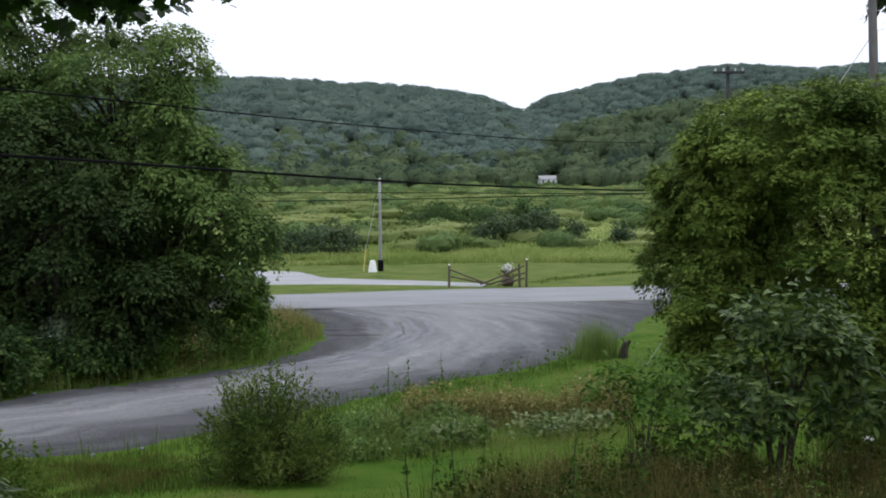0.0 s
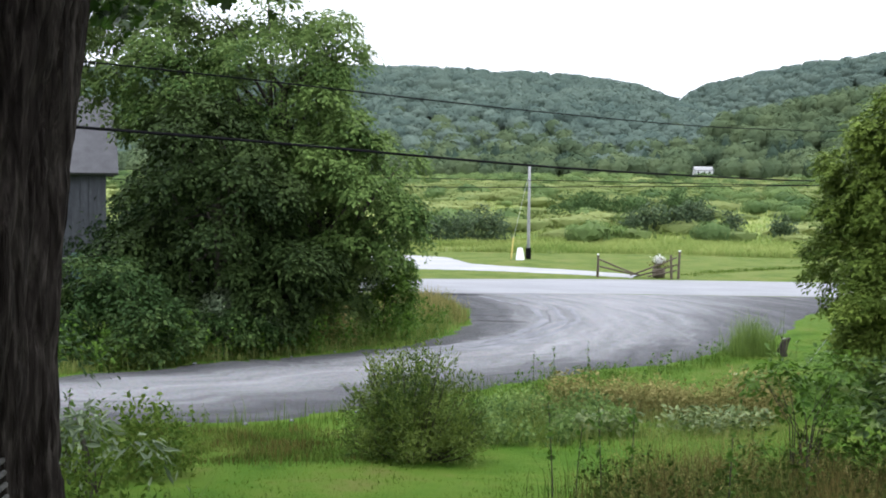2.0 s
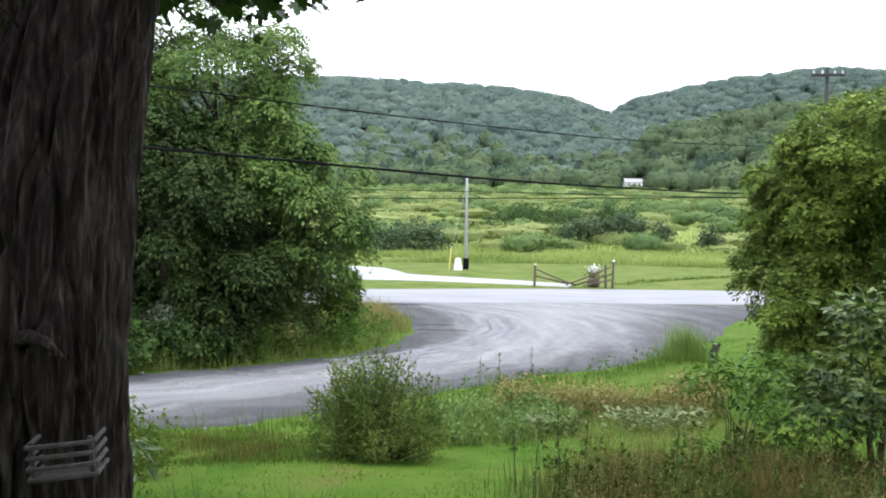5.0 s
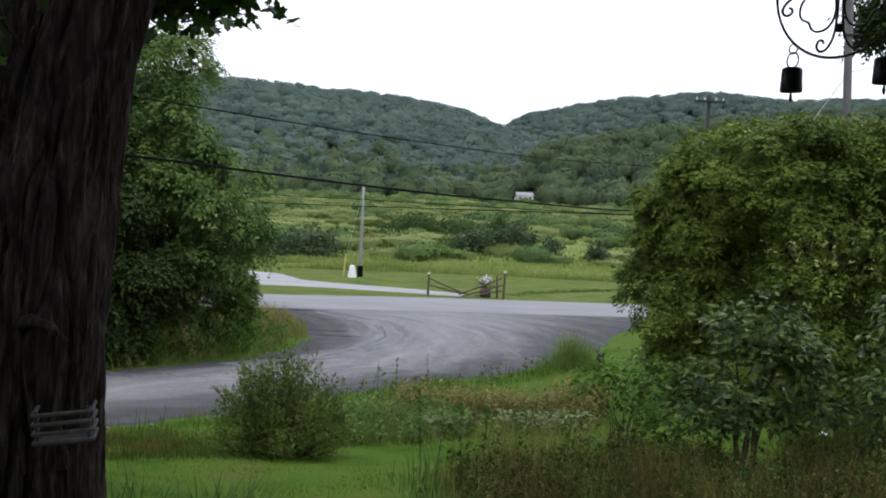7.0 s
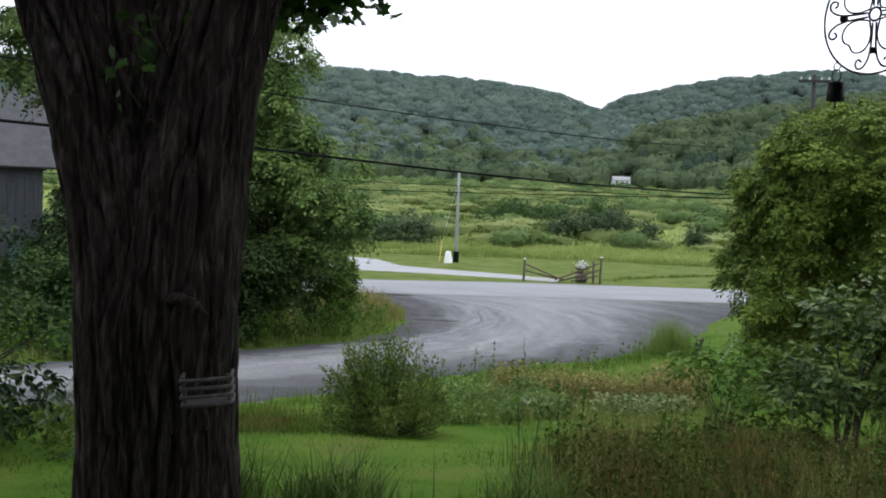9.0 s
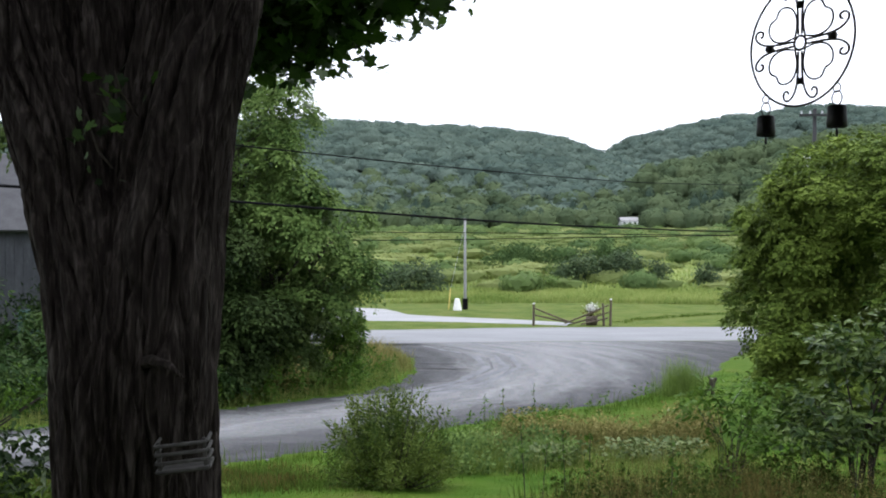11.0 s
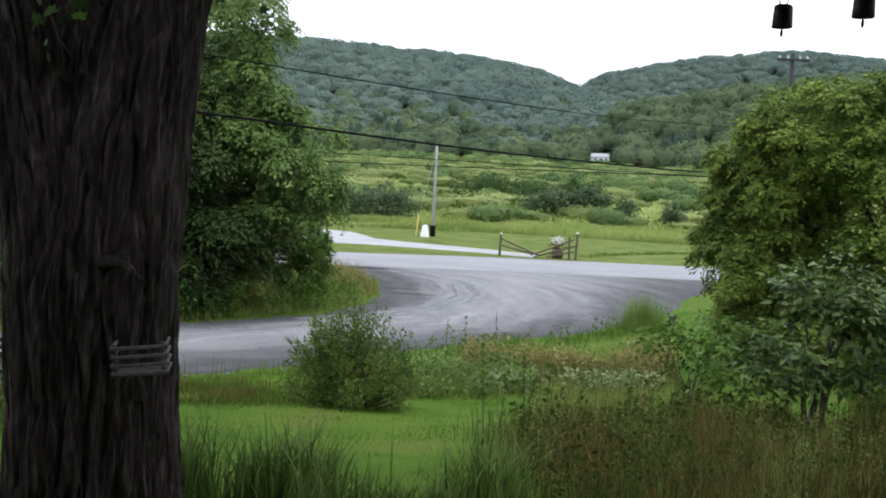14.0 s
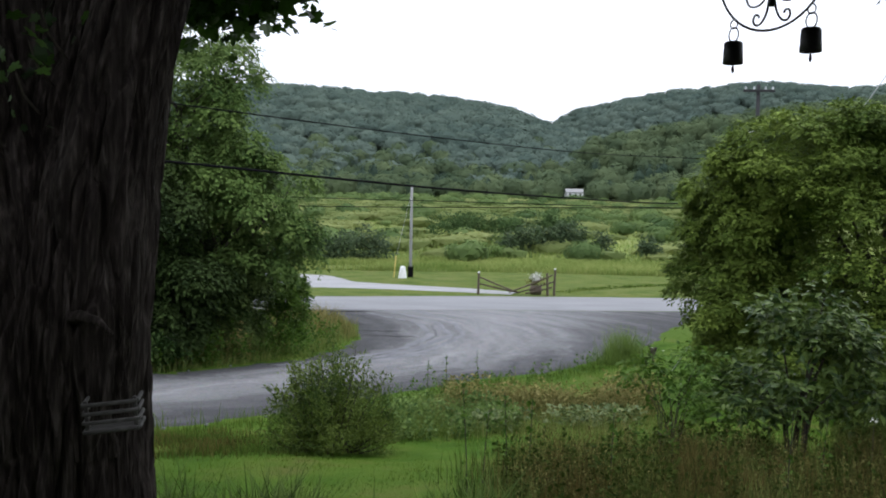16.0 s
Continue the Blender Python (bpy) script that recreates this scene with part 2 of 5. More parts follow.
RAIL_WOOD = surface("rail_wood", [(0.3, (0.042, 0.03, 0.021)), (0.6, (0.108, 0.084, 0.06)), (0.8, (0.18, 0.15, 0.108))], 6, 0.85, 0.5, 50)
SIDING = surface("grey_siding", [(0.3, (0.018, 0.0198, 0.0252)), (0.5, (0.033, 0.036, 0.0432)), (0.75, (0.066, 0.069, 0.078))], 5, 0.85, 0.4, 40, (1, 1, 0.1))
ROOFING = surface("grey_roofing", [(0.3, (0.03, 0.03, 0.033)), (0.5, (0.048, 0.048, 0.0522)), (0.7, (0.069, 0.069, 0.0732))], 2, 0.95, 0.3, 30)
IRON = surface("black_iron", [(0.3, (0.012, 0.012, 0.014)), (0.7, (0.035, 0.032, 0.034))], 30, 0.5, 0.3, 200, metal=0.6, bump_size=0.001)
CABLE = surface("black_cable", [(0.3, (0.004, 0.004, 0.0045)), (0.7, (0.009, 0.009, 0.01))], 5, 0.9, 0.1, 60, spec=0.05)
STEEL = surface("grey_steel", [(0.3, (0.35, 0.36, 0.38)), (0.7, (0.55, 0.56, 0.58))], 5, 0.4, 0.1, 60, metal=0.5)
WHITE = surface("white_paint", [(0.3, (0.7, 0.7, 0.7)), (0.7, (0.82, 0.82, 0.81))], 3, 0.5, 0.1, 40)
YELLOW = surface("yellow_plastic", [(0.3, (0.55, 0.42, 0.12)), (0.7, (0.65, 0.5, 0.16))], 3, 0.5, 0.1, 40)
GLASS_DARK = surface("dark_glazing", [(0.3, (0.02, 0.025, 0.03)), (0.7, (0.04, 0.045, 0.05))], 3, 0.1, 0.0, 10)
RUBBER = surface("tyre_rubber", [(0.3, (0.015, 0.015, 0.015)), (0.7, (0.03, 0.03, 0.03))], 9, 0.8, 0.2, 60)
CAGE = surface("weathered_slat", [(0.3, (0.03, 0.029, 0.026)), (0.5, (0.056, 0.054, 0.05)), (0.7, (0.12, 0.116, 0.108))], 12, 0.8, 0.4, 90, (0.3, 1, 1), bump_size=0.002, spec=0.2)
GREEN_TARP = surface("faded_green_board", [(0.3, (0.018, 0.054, 0.048)), (0.7, (0.042, 0.09, 0.078))], 3, 0.7, 0.2, 40)

MAPLE_LEAF = foliage("maple_leaf", (0.01, 0.023, 0.005), (0.045, 0.095, 0.015), 0.5, 0.35, single=0.5)
TREE_LEAF = foliage("broad_leaf", (0.033, 0.066, 0.0228), (0.099, 0.159, 0.051), 0.55, 0.42, 0.6, single=0.25)
PALE_LEAF = foliage("yellow_green_leaf", (0.05, 0.098, 0.026), (0.18, 0.26, 0.075), 0.55, 0.38, 0.6, spec=0.08)
BUSH_LEAF = foliage("bush_leaf", (0.036, 0.07, 0.013), (0.155, 0.205, 0.044), 0.5, 0.3, 1.6, spec=0.1)
ROUND_TREE_LEAF = foliage("round_tree_leaf", (0.022, 0.053, 0.0075), (0.178, 0.242, 0.046), 0.55, 0.2, 0.5, single=0.22, spec=0.06, by_tree=0.3)
SAPLING_LEAF = foliage("sapling_leaf", (0.022, 0.052, 0.01), (0.125, 0.185, 0.044), 0.4, 0.25, 2.0, spec=0.2, single=0.5)
SILVER_LEAF = foliage("silver_green_leaf", (0.06, 0.09, 0.045), (0.2, 0.25, 0.15), 0.5, 0.25, 1.0, single=0.5)
HERB_LEAF = foliage("fresh_green_leaf", (0.034, 0.08, 0.01), (0.105, 0.185, 0.028), 0.5, 0.35, 1.5, spec=0.1)
VERGE_GRASS = foliage("verge_blade", (0.11, 0.155, 0.035), (0.25, 0.28, 0.09), 0.8, 0.35, 0.5, (0.28, 0.23, 0.1), spec=0.04)
CLUMP_GRASS = foliage("clump_blade", (0.03, 0.065, 0.01), (0.115, 0.17, 0.04), 0.6, 0.3, 0.8, spec=0.1)
TUFT_GRASS = foliage("tuft_blade", (0.07, 0.125, 0.025), (0.18, 0.26, 0.065), 0.8, 0.4, 0.8, spec=0.03)
GRASS = foliage("grass_blade", (0.042, 0.084, 0.012), (0.114, 0.162, 0.03), 0.75, 0.3, 0.8, spec=0.06)
LAWN_GRASS = foliage("mown_blade", (0.038, 0.084, 0.009), (0.102, 0.155, 0.024), 0.85, 0.4, 0.6, (0.14, 0.13, 0.042), spec=0.02, single=0.2)
DRY_GRASS = foliage("dry_grass_blade", (0.11, 0.125, 0.035), (0.29, 0.25, 0.1), 0.8, 0.25, 0.9, (0.24, 0.16, 0.06), spec=0.05)
WEED = foliage("weed_blade", (0.022, 0.027, 0.007), (0.16, 0.125, 0.042), 0.8, 0.22, 1.8, (0.19, 0.098, 0.032), spec=0.03)
# Green weeds, darkened: shade from overhead foliage is put into the blade colour.
SHADED_WEED = foliage("shaded_weed_blade", (0.016, 0.034, 0.005), (0.07, 0.096, 0.02), 0.8, 0.25, 1.4, spec=0.04)
# Darker leaf: the shade low among the trees is put into its colour.
SHADED_LEAF = foliage("shaded_leaf", (0.0085, 0.019, 0.005), (0.046, 0.072, 0.02), 0.6, 0.1, 0.9, single=0.3, spec=0.06, by_tree=0.35)
BLUE_LEAF = foliage("dull_green_leaf", (0.022, 0.048, 0.012), (0.14, 0.198, 0.056), 0.6, 0.2, 0.9, single=0.3, spec=0.08, by_tree=0.35)
TALL_GRASS = foliage("tall_grass_blade", (0.13, 0.2, 0.045), (0.3, 0.34, 0.11), 0.7, 0.4, 0.12, (0.4, 0.33, 0.18), spec=0.04)
MEADOW_SHRUB = foliage("meadow_shrub_leaf", (0.058, 0.1, 0.036), (0.145, 0.205, 0.07), 0.7, 0.25, 0.06, single=0.12, spec=0.03, by_tree=0.45)
DARK_SHRUB = foliage("dark_shrub_leaf", (0.036, 0.063, 0.03), (0.084, 0.12, 0.051), 0.6, 0.2, 0.1)
# Paler and bluer than NEAR_WOOD: distance haze is put into the leaf colour.
HAZED_WOOD = foliage("hazed_wood_leaf", (0.086, 0.124, 0.106), (0.142, 0.186, 0.152), 0.9, 0.3, 0.012, spec=0.0, single=0.05, by_tree=0.45)
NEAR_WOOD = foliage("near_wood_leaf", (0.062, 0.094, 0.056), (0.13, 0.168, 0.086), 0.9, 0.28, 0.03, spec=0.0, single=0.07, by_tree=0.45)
MID_LEAF = foliage("fresh_tree_leaf", (0.03, 0.07, 0.016), (0.17, 0.25, 0.068), 0.6, 0.28, 0.8, single=0.28, spec=0.08, by_tree=0.35)
MOUND_LEAF = foliage("mound_leaf", (0.1, 0.142, 0.044), (0.225, 0.258, 0.095), 0.7, 0.3, 0.05, single=0.1, spec=0.03, by_tree=0.5)
CONIFER = foliage("conifer_needle", (0.034, 0.058, 0.044), (0.06, 0.092, 0.062), 0.8, 0.1, 0.03, spec=0.05, single=0.2)
PALE_HERB = foliage("pale_herb_leaf", (0.05, 0.085, 0.022), (0.17, 0.21, 0.075), 0.5, 0.25, 1.5, single=0.4, spec=0.2)
PETAL = foliage("white_petal", (0.6, 0.6, 0.58), (0.8, 0.8, 0.78), 0.6, 0.2)


# ---- mesh tools ----
def raw_mesh(name, verts, faces, mat, smooth=False):
    me = bpy.data.meshes.new(name)
    verts = np.asarray(verts, dtype=np.float32).reshape(-1, 3)
    faces = np.asarray(faces, dtype=np.int32)
    k = faces.shape[1]
    me.vertices.add(len(verts))
    me.vertices.foreach_set("co", verts.ravel())
    me.loops.add(faces.size)
    me.loops.foreach_set("vertex_index", faces.ravel())
    me.polygons.add(len(faces))
    me.polygons.foreach_set("loop_start", np.arange(0, faces.size, k, dtype=np.int32))
    me.polygons.foreach_set("use_smooth", np.full(len(faces), smooth))
    me.update(calc_edges=True)
    me.materials.append(mat)
    return me


class Build:
    """Collects simple solids into one mesh."""

    def __init__(self):
        self.v, self.f = [], []

    def add(self, verts, faces):
        o = len(self.v)
        self.v += [tuple(p) for p in verts]
        self.f += [tuple(i + o for i in f) for f in faces]
        return self

    def tube(self, pts, radii, segs=8, cap=True, wobble=0.0, seed=0):
        pts = [Vector(p) for p in pts]
        if not hasattr(radii, "__len__"):
            radii = [radii] * len(pts)
        rings, ref = [], None
        rnd = random.Random(seed)
        for i, p in enumerate(pts):
            d = (pts[min(i + 1, len(pts) - 1)] - pts[max(i - 1, 0)]).normalized()
            if ref is None:
                ref = Vector((1, 0, 0)) if abs(d.x) < 0.8 else Vector((0, 1, 0))
            u = (ref - d * ref.dot(d)).normalized()
            w = d.cross(u)
            ref = u
            rings.append([p + (u * math.cos(a) + w * math.sin(a)) * radii[i] * (1 + wobble * (rnd.random() - 0.5))
                          for a in (2 * math.pi * k / segs for k in range(segs))])
        o = len(self.v)
        for r in rings:
            self.v += [tuple(p) for p in r]
        for i in range(len(rings) - 1):
            for k in range(segs):
                a, b = o + i * segs + k, o + i * segs + (k + 1) % segs
                self.f.append((a, b, b + segs, a + segs))
        if cap:
            self.f.append(tuple(range(o + segs - 1, o - 1, -1)))
            self.f.append(tuple(o + (len(rings) - 1) * segs + k for k in range(segs)))
        return self

    def box(self, m, sx, sy, sz, bevel=0.0):
        """A box of those sizes about the pose m, its long edges chamfered by bevel."""
        hx, hy, hz, b = sx / 2, sy / 2, sz / 2, min(bevel, sx / 3, sy / 3, sz / 3)
        if b <= 0:
            v = [(x, y, z) for z in (-hz, hz) for x, y in ((-hx, -hy), (hx, -hy), (hx, hy), (-hx, hy))]
            f = [(3, 2, 1, 0), (4, 5, 6, 7)] + [(i, (i + 1) % 4, (i + 1) % 4 + 4, i + 4) for i in range(4)]
        else:
            ring = [(-hx + b, -hy), (hx - b, -hy), (hx, -hy + b), (hx, hy - b), (hx - b, hy), (-hx + b, hy), (-hx, hy - b), (-hx, -hy + b)]
            s = lambda p: (p[0] * (1 - b / hx), p[1] * (1 - b / hy))
            v = [(*s(p), -hz) for p in ring] + [(*p, -hz + b) for p in ring] + [(*p, hz - b) for p in ring] + [(*s(p), hz) for p in ring]
            f = [tuple(range(7, -1, -1)), tuple(range(24, 32))]
            for r in range(3):
                f += [(r * 8 + i, r * 8 + (i + 1) % 8, r * 8 + 8 + (i + 1) % 8, r * 8 + 8 + i) for i in range(8)]
        return self.add([m @ Vector(p) for p in v], f)

    def mesh(self, name, mat, smooth=False):
        me = bpy.data.meshes.new(name)
        me.from_pydata(self.v, [], self.f)
        me.materials.append(mat)
        if smooth:
            me.polygons.foreach_set("use_smooth", [True] * len(me.polygons))
        me.update()
        return me


def part(name, build, mat, parent, label="", smooth=False):
    me = build.mesh(name, mat, smooth) if isinstance(build, Build) else build
    ob = new(name, me)
    ob.parent = parent
    if label:
        tagged(ob, label)
    return ob


def thing(name, at, label, category, group="", turn=0.0):
    ob = new(name)
    ob.empty_display_size = 0.1
    ob.matrix_world = pose(*at, 0, 0, turn)
    return tagged(ob, label, category, group)


DIAMOND = (np.array([(0, 0, 0), (0.27, 0.45, 0.07), (0, 1, 0), (-0.27, 0.45, 0.07)]), np.array([(0, 1, 2), (0, 2, 3)]))
OVATE = (np.array([(0, 0, 0), (0.2, 0.3, 0.05), (0.19, 0.6, 0.05), (0, 1, -0.08), (-0.19, 0.6, 0.05), (-0.2, 0.3, 0.05), (0, 0.45, 0)]),
         np.array([(0, 1, 6), (1, 2, 6), (2, 3, 6), (3, 4, 6), (4, 5, 6), (5, 0, 6)]))
_mp = [(0, 0), (0.12, 0.08), (0.42, 0.1), (0.3, 0.28), (0.55, 0.5), (0.38, 0.55), (0.36, 0.68), (0.16, 0.58), (0.18, 0.78), (0, 1.0),
       (-0.18, 0.78), (-0.16, 0.58), (-0.36, 0.68), (-0.38, 0.55), (-0.55, 0.5), (-0.3, 0.28), (-0.42, 0.1), (-0.12, 0.08)]
MAPLE = (np.array([(x, y, 0.10 * abs(x)) for x, y in _mp] + [(0, 0.4, 0)]), np.array([(i, (i + 1) % 18, 18) for i in range(18)]))
BLADE = (np.array([(-0.02, 0, 0), (0.02, 0, 0), (-0.016, 0.05, 0.55), (0.016, 0.05, 0.55), (0, 0.2, 1.0)]),
         np.array([(0, 1, 3), (0, 3, 2), (2, 3, 4)]))


def leaves(name, centres, size, mat, rng, template=DIAMOND, up=0.6, outward=None, vary=0.4):
    """One mesh of many separate leaves, each with its own turn and size."""
    tv, tf = template
    c = np.asarray(centres, dtype=np.float64)
    n = len(c)
    nrm = rng.normal(size=(n, 3)) + np.array([0, 0, up * 1.6])
    if outward is not None:
        nrm = nrm + outward
    nrm /= np.linalg.norm(nrm, axis=1, keepdims=True)
    y = rng.normal(size=(n, 3))
    y[:, 2] -= 0.5
    y -= nrm * (y * nrm).sum(1, keepdims=True)
    y /= np.linalg.norm(y, axis=1, keepdims=True)
    x = np.cross(y, nrm)
    s = size * (1 - vary + 2 * vary * rng.random(n))
    v = c[:, None] + s[:, None, None] * (tv[None, :, 0, None] * x[:, None] + (tv[None, :, 1, None] - 0.5) * y[:, None] + tv[None, :, 2, None] * nrm[:, None])
    f = tf[None] + (np.arange(n) * len(tv))[:, None, None]
    return raw_mesh(name, v, f.reshape(-1, tf.shape[1]), mat)


def blades(name, roots, height, mat, rng, width=1.0, lean=0.35, vary=0.5):
    """One mesh of many grass blades rising from the roots."""
    tv, tf = BLADE
    r = np.asarray(roots, dtype=np.float64)
    n = len(r)
    a = rng.random(n) * 2 * np.pi
    h = np.asarray(height) * (1 - vary + 2 * vary * rng.random(n)) * np.ones(n)
    ln = lean * (0.3 + 1.4 * rng.random(n))
    ca, sa = np.cos(a), np.sin(a)
    lx = tv[None, :, 0] * width * np.ones((n, 1))
    ly = tv[None, :, 1] * (ln * h * 5)[:, None]
    lz = tv[None, :, 2] * h[:, None]
    v = np.stack([r[:, 0, None] + lx * ca[:, None] - ly * sa[:, None], r[:, 1, None] + lx * sa[:, None] + ly * ca[:, None], r[:, 2, None] + lz], axis=2)
    f = tf[None] + (np.arange(n) * len(tv))[:, None, None]
    return raw_mesh(name, v, f.reshape(-1, 3), mat)


def crown_points(blobs, clumps, per, spread, rng, shell=0.45, flat=0.6):
    """Leaf places in clumps, mostly near the outside of a set of ellipsoids (centre, radii), and their outward ways."""
    w = np.array([(r[0] * r[1] * r[2]) ** (2 / 3) for _, r in blobs])
    pick = rng.choice(len(blobs), clumps, p=w / w.sum())
    c = np.array([b[0] for b in blobs], dtype=float)[pick]
    r = np.array([b[1] for b in blobs], dtype=float)[pick]
    d = rng.normal(size=(clumps, 3))
    d /= np.linalg.norm(d, axis=1, keepdims=True)
    q = rng.random(clumps) ** shell * (0.82 + 0.36 * rng.random(clumps))
    cc = c + d * r * q[:, None]
    n = rng.poisson(per, clumps) + 1
    idx = np.repeat(np.arange(clumps), n)
    sp = spread * (0.6 + 0.8 * rng.random(clumps))[idx]
    p = cc[idx] + rng.normal(size=(len(idx), 3)) * sp[:, None] * np.array([1, 1, flat])
    return p, d[idx], cc



def unit(a):
    return a / np.maximum(np.linalg.norm(a, axis=1, keepdims=True), 1e-9)


def sprays(name, base, axis, nrm, length, per, size, mat, rng, template=DIAMOND, fan=0.9, loose=0.3, droop=0.25, shade=None):
    """Leafy twigs: along each axis the leaves stand to both sides in one loose plane, with one leaf at the tip; one mesh."""
    tv, tf = template
    n = len(base)
    t = (0.15 + 0.85 * np.arange(per) / max(per - 1, 1))[None, :] * np.ones((n, 1))
    side = np.where(np.arange(per) % 2 == 0, 1.0, -1.0)[None, :] * np.ones((n, 1))
    side[:, -1] = 0
    wide = np.cross(nrm, axis)
    le = np.asarray(length) * np.ones(n)
    p = base[:, None] + axis[:, None] * (t * le[:, None])[..., None]
    p[..., 2] -= droop * t ** 2 * le[:, None]
    ang = side * fan * (0.7 + 0.6 * rng.random((n, per)))
    y = axis[:, None] * np.cos(ang)[..., None] + wide[:, None] * np.sin(ang)[..., None] + rng.normal(size=(n, per, 3)) * loose * 0.7
    y[..., 2] -= droop * t
    p, y = p.reshape(-1, 3), unit(y.reshape(-1, 3))
    p = p + rng.normal(size=p.shape) * size * 0.25
    m = np.repeat(nrm, per, axis=0) + rng.normal(size=p.shape) * loose
    m = unit(m - y * (m * y).sum(1, keepdims=True))
    x = np.cross(y, m)
    k = size * (0.65 + 0.7 * rng.random(len(p)))
    v = p[:, None] + k[:, None, None] * (tv[None, :, 0, None] * x[:, None] + tv[None, :, 1, None] * y[:, None] + tv[None, :, 2, None] * m[:, None])
    f = tf[None] + (np.arange(len(p)) * len(tv))[:, None, None]
    me = raw_mesh(name, v, f.reshape(-1, tf.shape[1]), mat)
    if shade is not None:
        me.attributes.new("tint", "FLOAT", "POINT").data.foreach_set("value", np.repeat(shade, per * len(tv)).astype(np.float32))
    return me


def bough_sprays(blobs, each, per_bough, rng, size=(0.26, 0.42), reach=0.74, fill=0.25, low=-0.45):
    """Places for leafy twigs on boughs that stand out of a set of ellipsoids, bare underneath, with a thinner filling inside.
    Gives their bases, axes and normals, the boughs' centres, and a shade for each twig that its bough sets."""
    B, A, N, C, T = [], [], [], [], []
    cs, rs = np.array([b[0] for b in blobs], dtype=float), np.array([b[1] for b in blobs], dtype=float)
    for i in range(len(blobs)):
        c, r = cs[i], rs[i]
        made = 0
        for _ in range(each * 6):
            if made >= each:
                break
            d = rng.normal(size=3)
            d /= np.linalg.norm(d)
            if d[2] < low:
                continue
            cb = c + d * r * reach * rng.uniform(0.86, 1.08)
            inside_other = [(((cb - cs[j]) / (rs[j] * 0.72)) ** 2).sum() < 1 for j in range(len(blobs)) if j != i]
            if any(inside_other):
                made += 0.5
                continue
            made += 1
            rb = r.mean() * rng.uniform(*size) * np.array([1, 1, 0.68])
            C.append(cb)
            k = max(4, int(per_bough * rng.uniform(0.7, 1.3)))
            e = unit(0.55 * d + rng.normal(size=(k, 3)) * 0.75 + np.array([0, 0, 0.4]))
            e[:, 2] = np.where(e[:, 2] < -0.2, -e[:, 2] * 0.5, e[:, 2])
            B.append(cb + e * rb * (0.35 + 0.6 * rng.random((k, 1)) ** 0.6))
            A.append(unit(e * np.array([1, 1, 0.5]) + rng.normal(size=(k, 3)) * 0.35 + np.array([0, 0, -0.12])))
            N.append(unit(0.75 * e + np.array([0, 0, 0.8]) + rng.normal(size=(k, 3)) * 0.22))
            T.append(np.full(k, np.clip(0.5 + 0.16 * rng.normal(), 0.1, 0.9)))
        k = int(each * per_bough * fill)
        e = unit(rng.normal(size=(k, 3)))
        B.append(c + e * r * (0.35 + 0.45 * rng.random((k, 1))))
        A.append(unit(e + rng.normal(size=(k, 3)) * 0.5))
        N.append(unit(e + np.array([0, 0, 0.6]) + rng.normal(size=(k, 3)) * 0.3))
        T.append(np.full(k, 0.45))
    b, a, n = np.concatenate(B), np.concatenate(A), np.concatenate(N)
    a = unit(a - n * (a * n).sum(1, keepdims=True))
    return b, a, n, np.array(C), np.concatenate(T)


# ---- ground, drive and road ----
PROFILE_Y = [-30, -10, 3, 8, 12, 16, 20, 25, 30, 34, 80, 450, 6000]
PROFILE_Z = [3.0, 2.9, 2.7, 2.2, 1.55, 1.05, 0.6, 0.22, 0.05, 0, 0, 9, 9]


def smooth_step(a):
    a = np.clip(a, 0, 1)
    return a * a * (3 - 2 * a)


def ridge(x, y, foot, crest_y, xs, zs):
    """A wooded ridge: rises from its foot to a crest whose height varies along x, and falls away behind."""
    top = np.interp(x, xs, zs)
    rise = np.where(y < crest_y, smooth_step((y - foot) / (crest_y - foot)) ** 0.85, 1 - 0.5 * smooth_step((y - crest_y) / 500))
    return 9 + (top - 9) * rise


def height(x, y):
    x, y = np.asarray(x, dtype=float), np.asarray(y, dtype=float)
    z = np.interp(y, PROFILE_Y, PROFILE_Z)
    left = ridge(x, y, 450, 900, [-1500, -600, -230, -158, -75, -20, 30, 57, 76, 110, 200, 1500], [112, 114, 111, 109, 104, 100, 92, 81, 74, 62, 40, 9])
    right = ridge(x, y, 640, 1000, [-1500, -50, 30, 85, 106, 162, 211, 302, 376, 474, 700, 1500], [9, 30, 60, 85, 101, 114, 124, 135, 129, 136, 139, 125])
    mid = ridge(x, y, 430, 620, [-1500, 0, 40, 64, 82, 116, 149, 189, 300, 450, 1500], [9, 9, 20, 29, 42, 49, 56, 63, 77, 87, 80])
    hill = np.maximum(np.maximum(left, right), mid)
    z = np.where(y > 430, np.maximum(z, hill), z)
    bumps = 0.03 * np.sin(x * 1.3 + y * 0.7) * np.sin(y * 0.9 - x * 0.4) * np.clip((34 - y) / 10, 0, 1)
    return z + bumps


def hz(x, y):
    return float(height(x, y))


def build_ground():
    xs = np.concatenate([np.linspace(-3000, -700, 8)[:-1], np.linspace(-700, -60, 54)[:-1], np.linspace(-60, 60, 121), np.linspace(60, 700, 54)[1:], np.linspace(700, 3000, 8)[1:]])
    ys = np.concatenate([np.linspace(-2500, -30, 8)[:-1], np.linspace(-30, 90, 151), np.linspace(90, 420, 60)[1:], np.linspace(420, 1100, 70)[1:], np.linspace(1100, 4500, 10)[1:]])
    X, Y = np.meshgrid(xs, ys)
    v = np.stack([X, Y, height(X, Y)], axis=2).reshape(-1, 3)
    nx, ny = len(xs), len(ys)
    i = (np.arange(ny - 1)[:, None] * nx + np.arange(nx - 1)[None]).ravel()
    f = np.stack([i, i + 1, i + nx + 1, i + nx], axis=1)
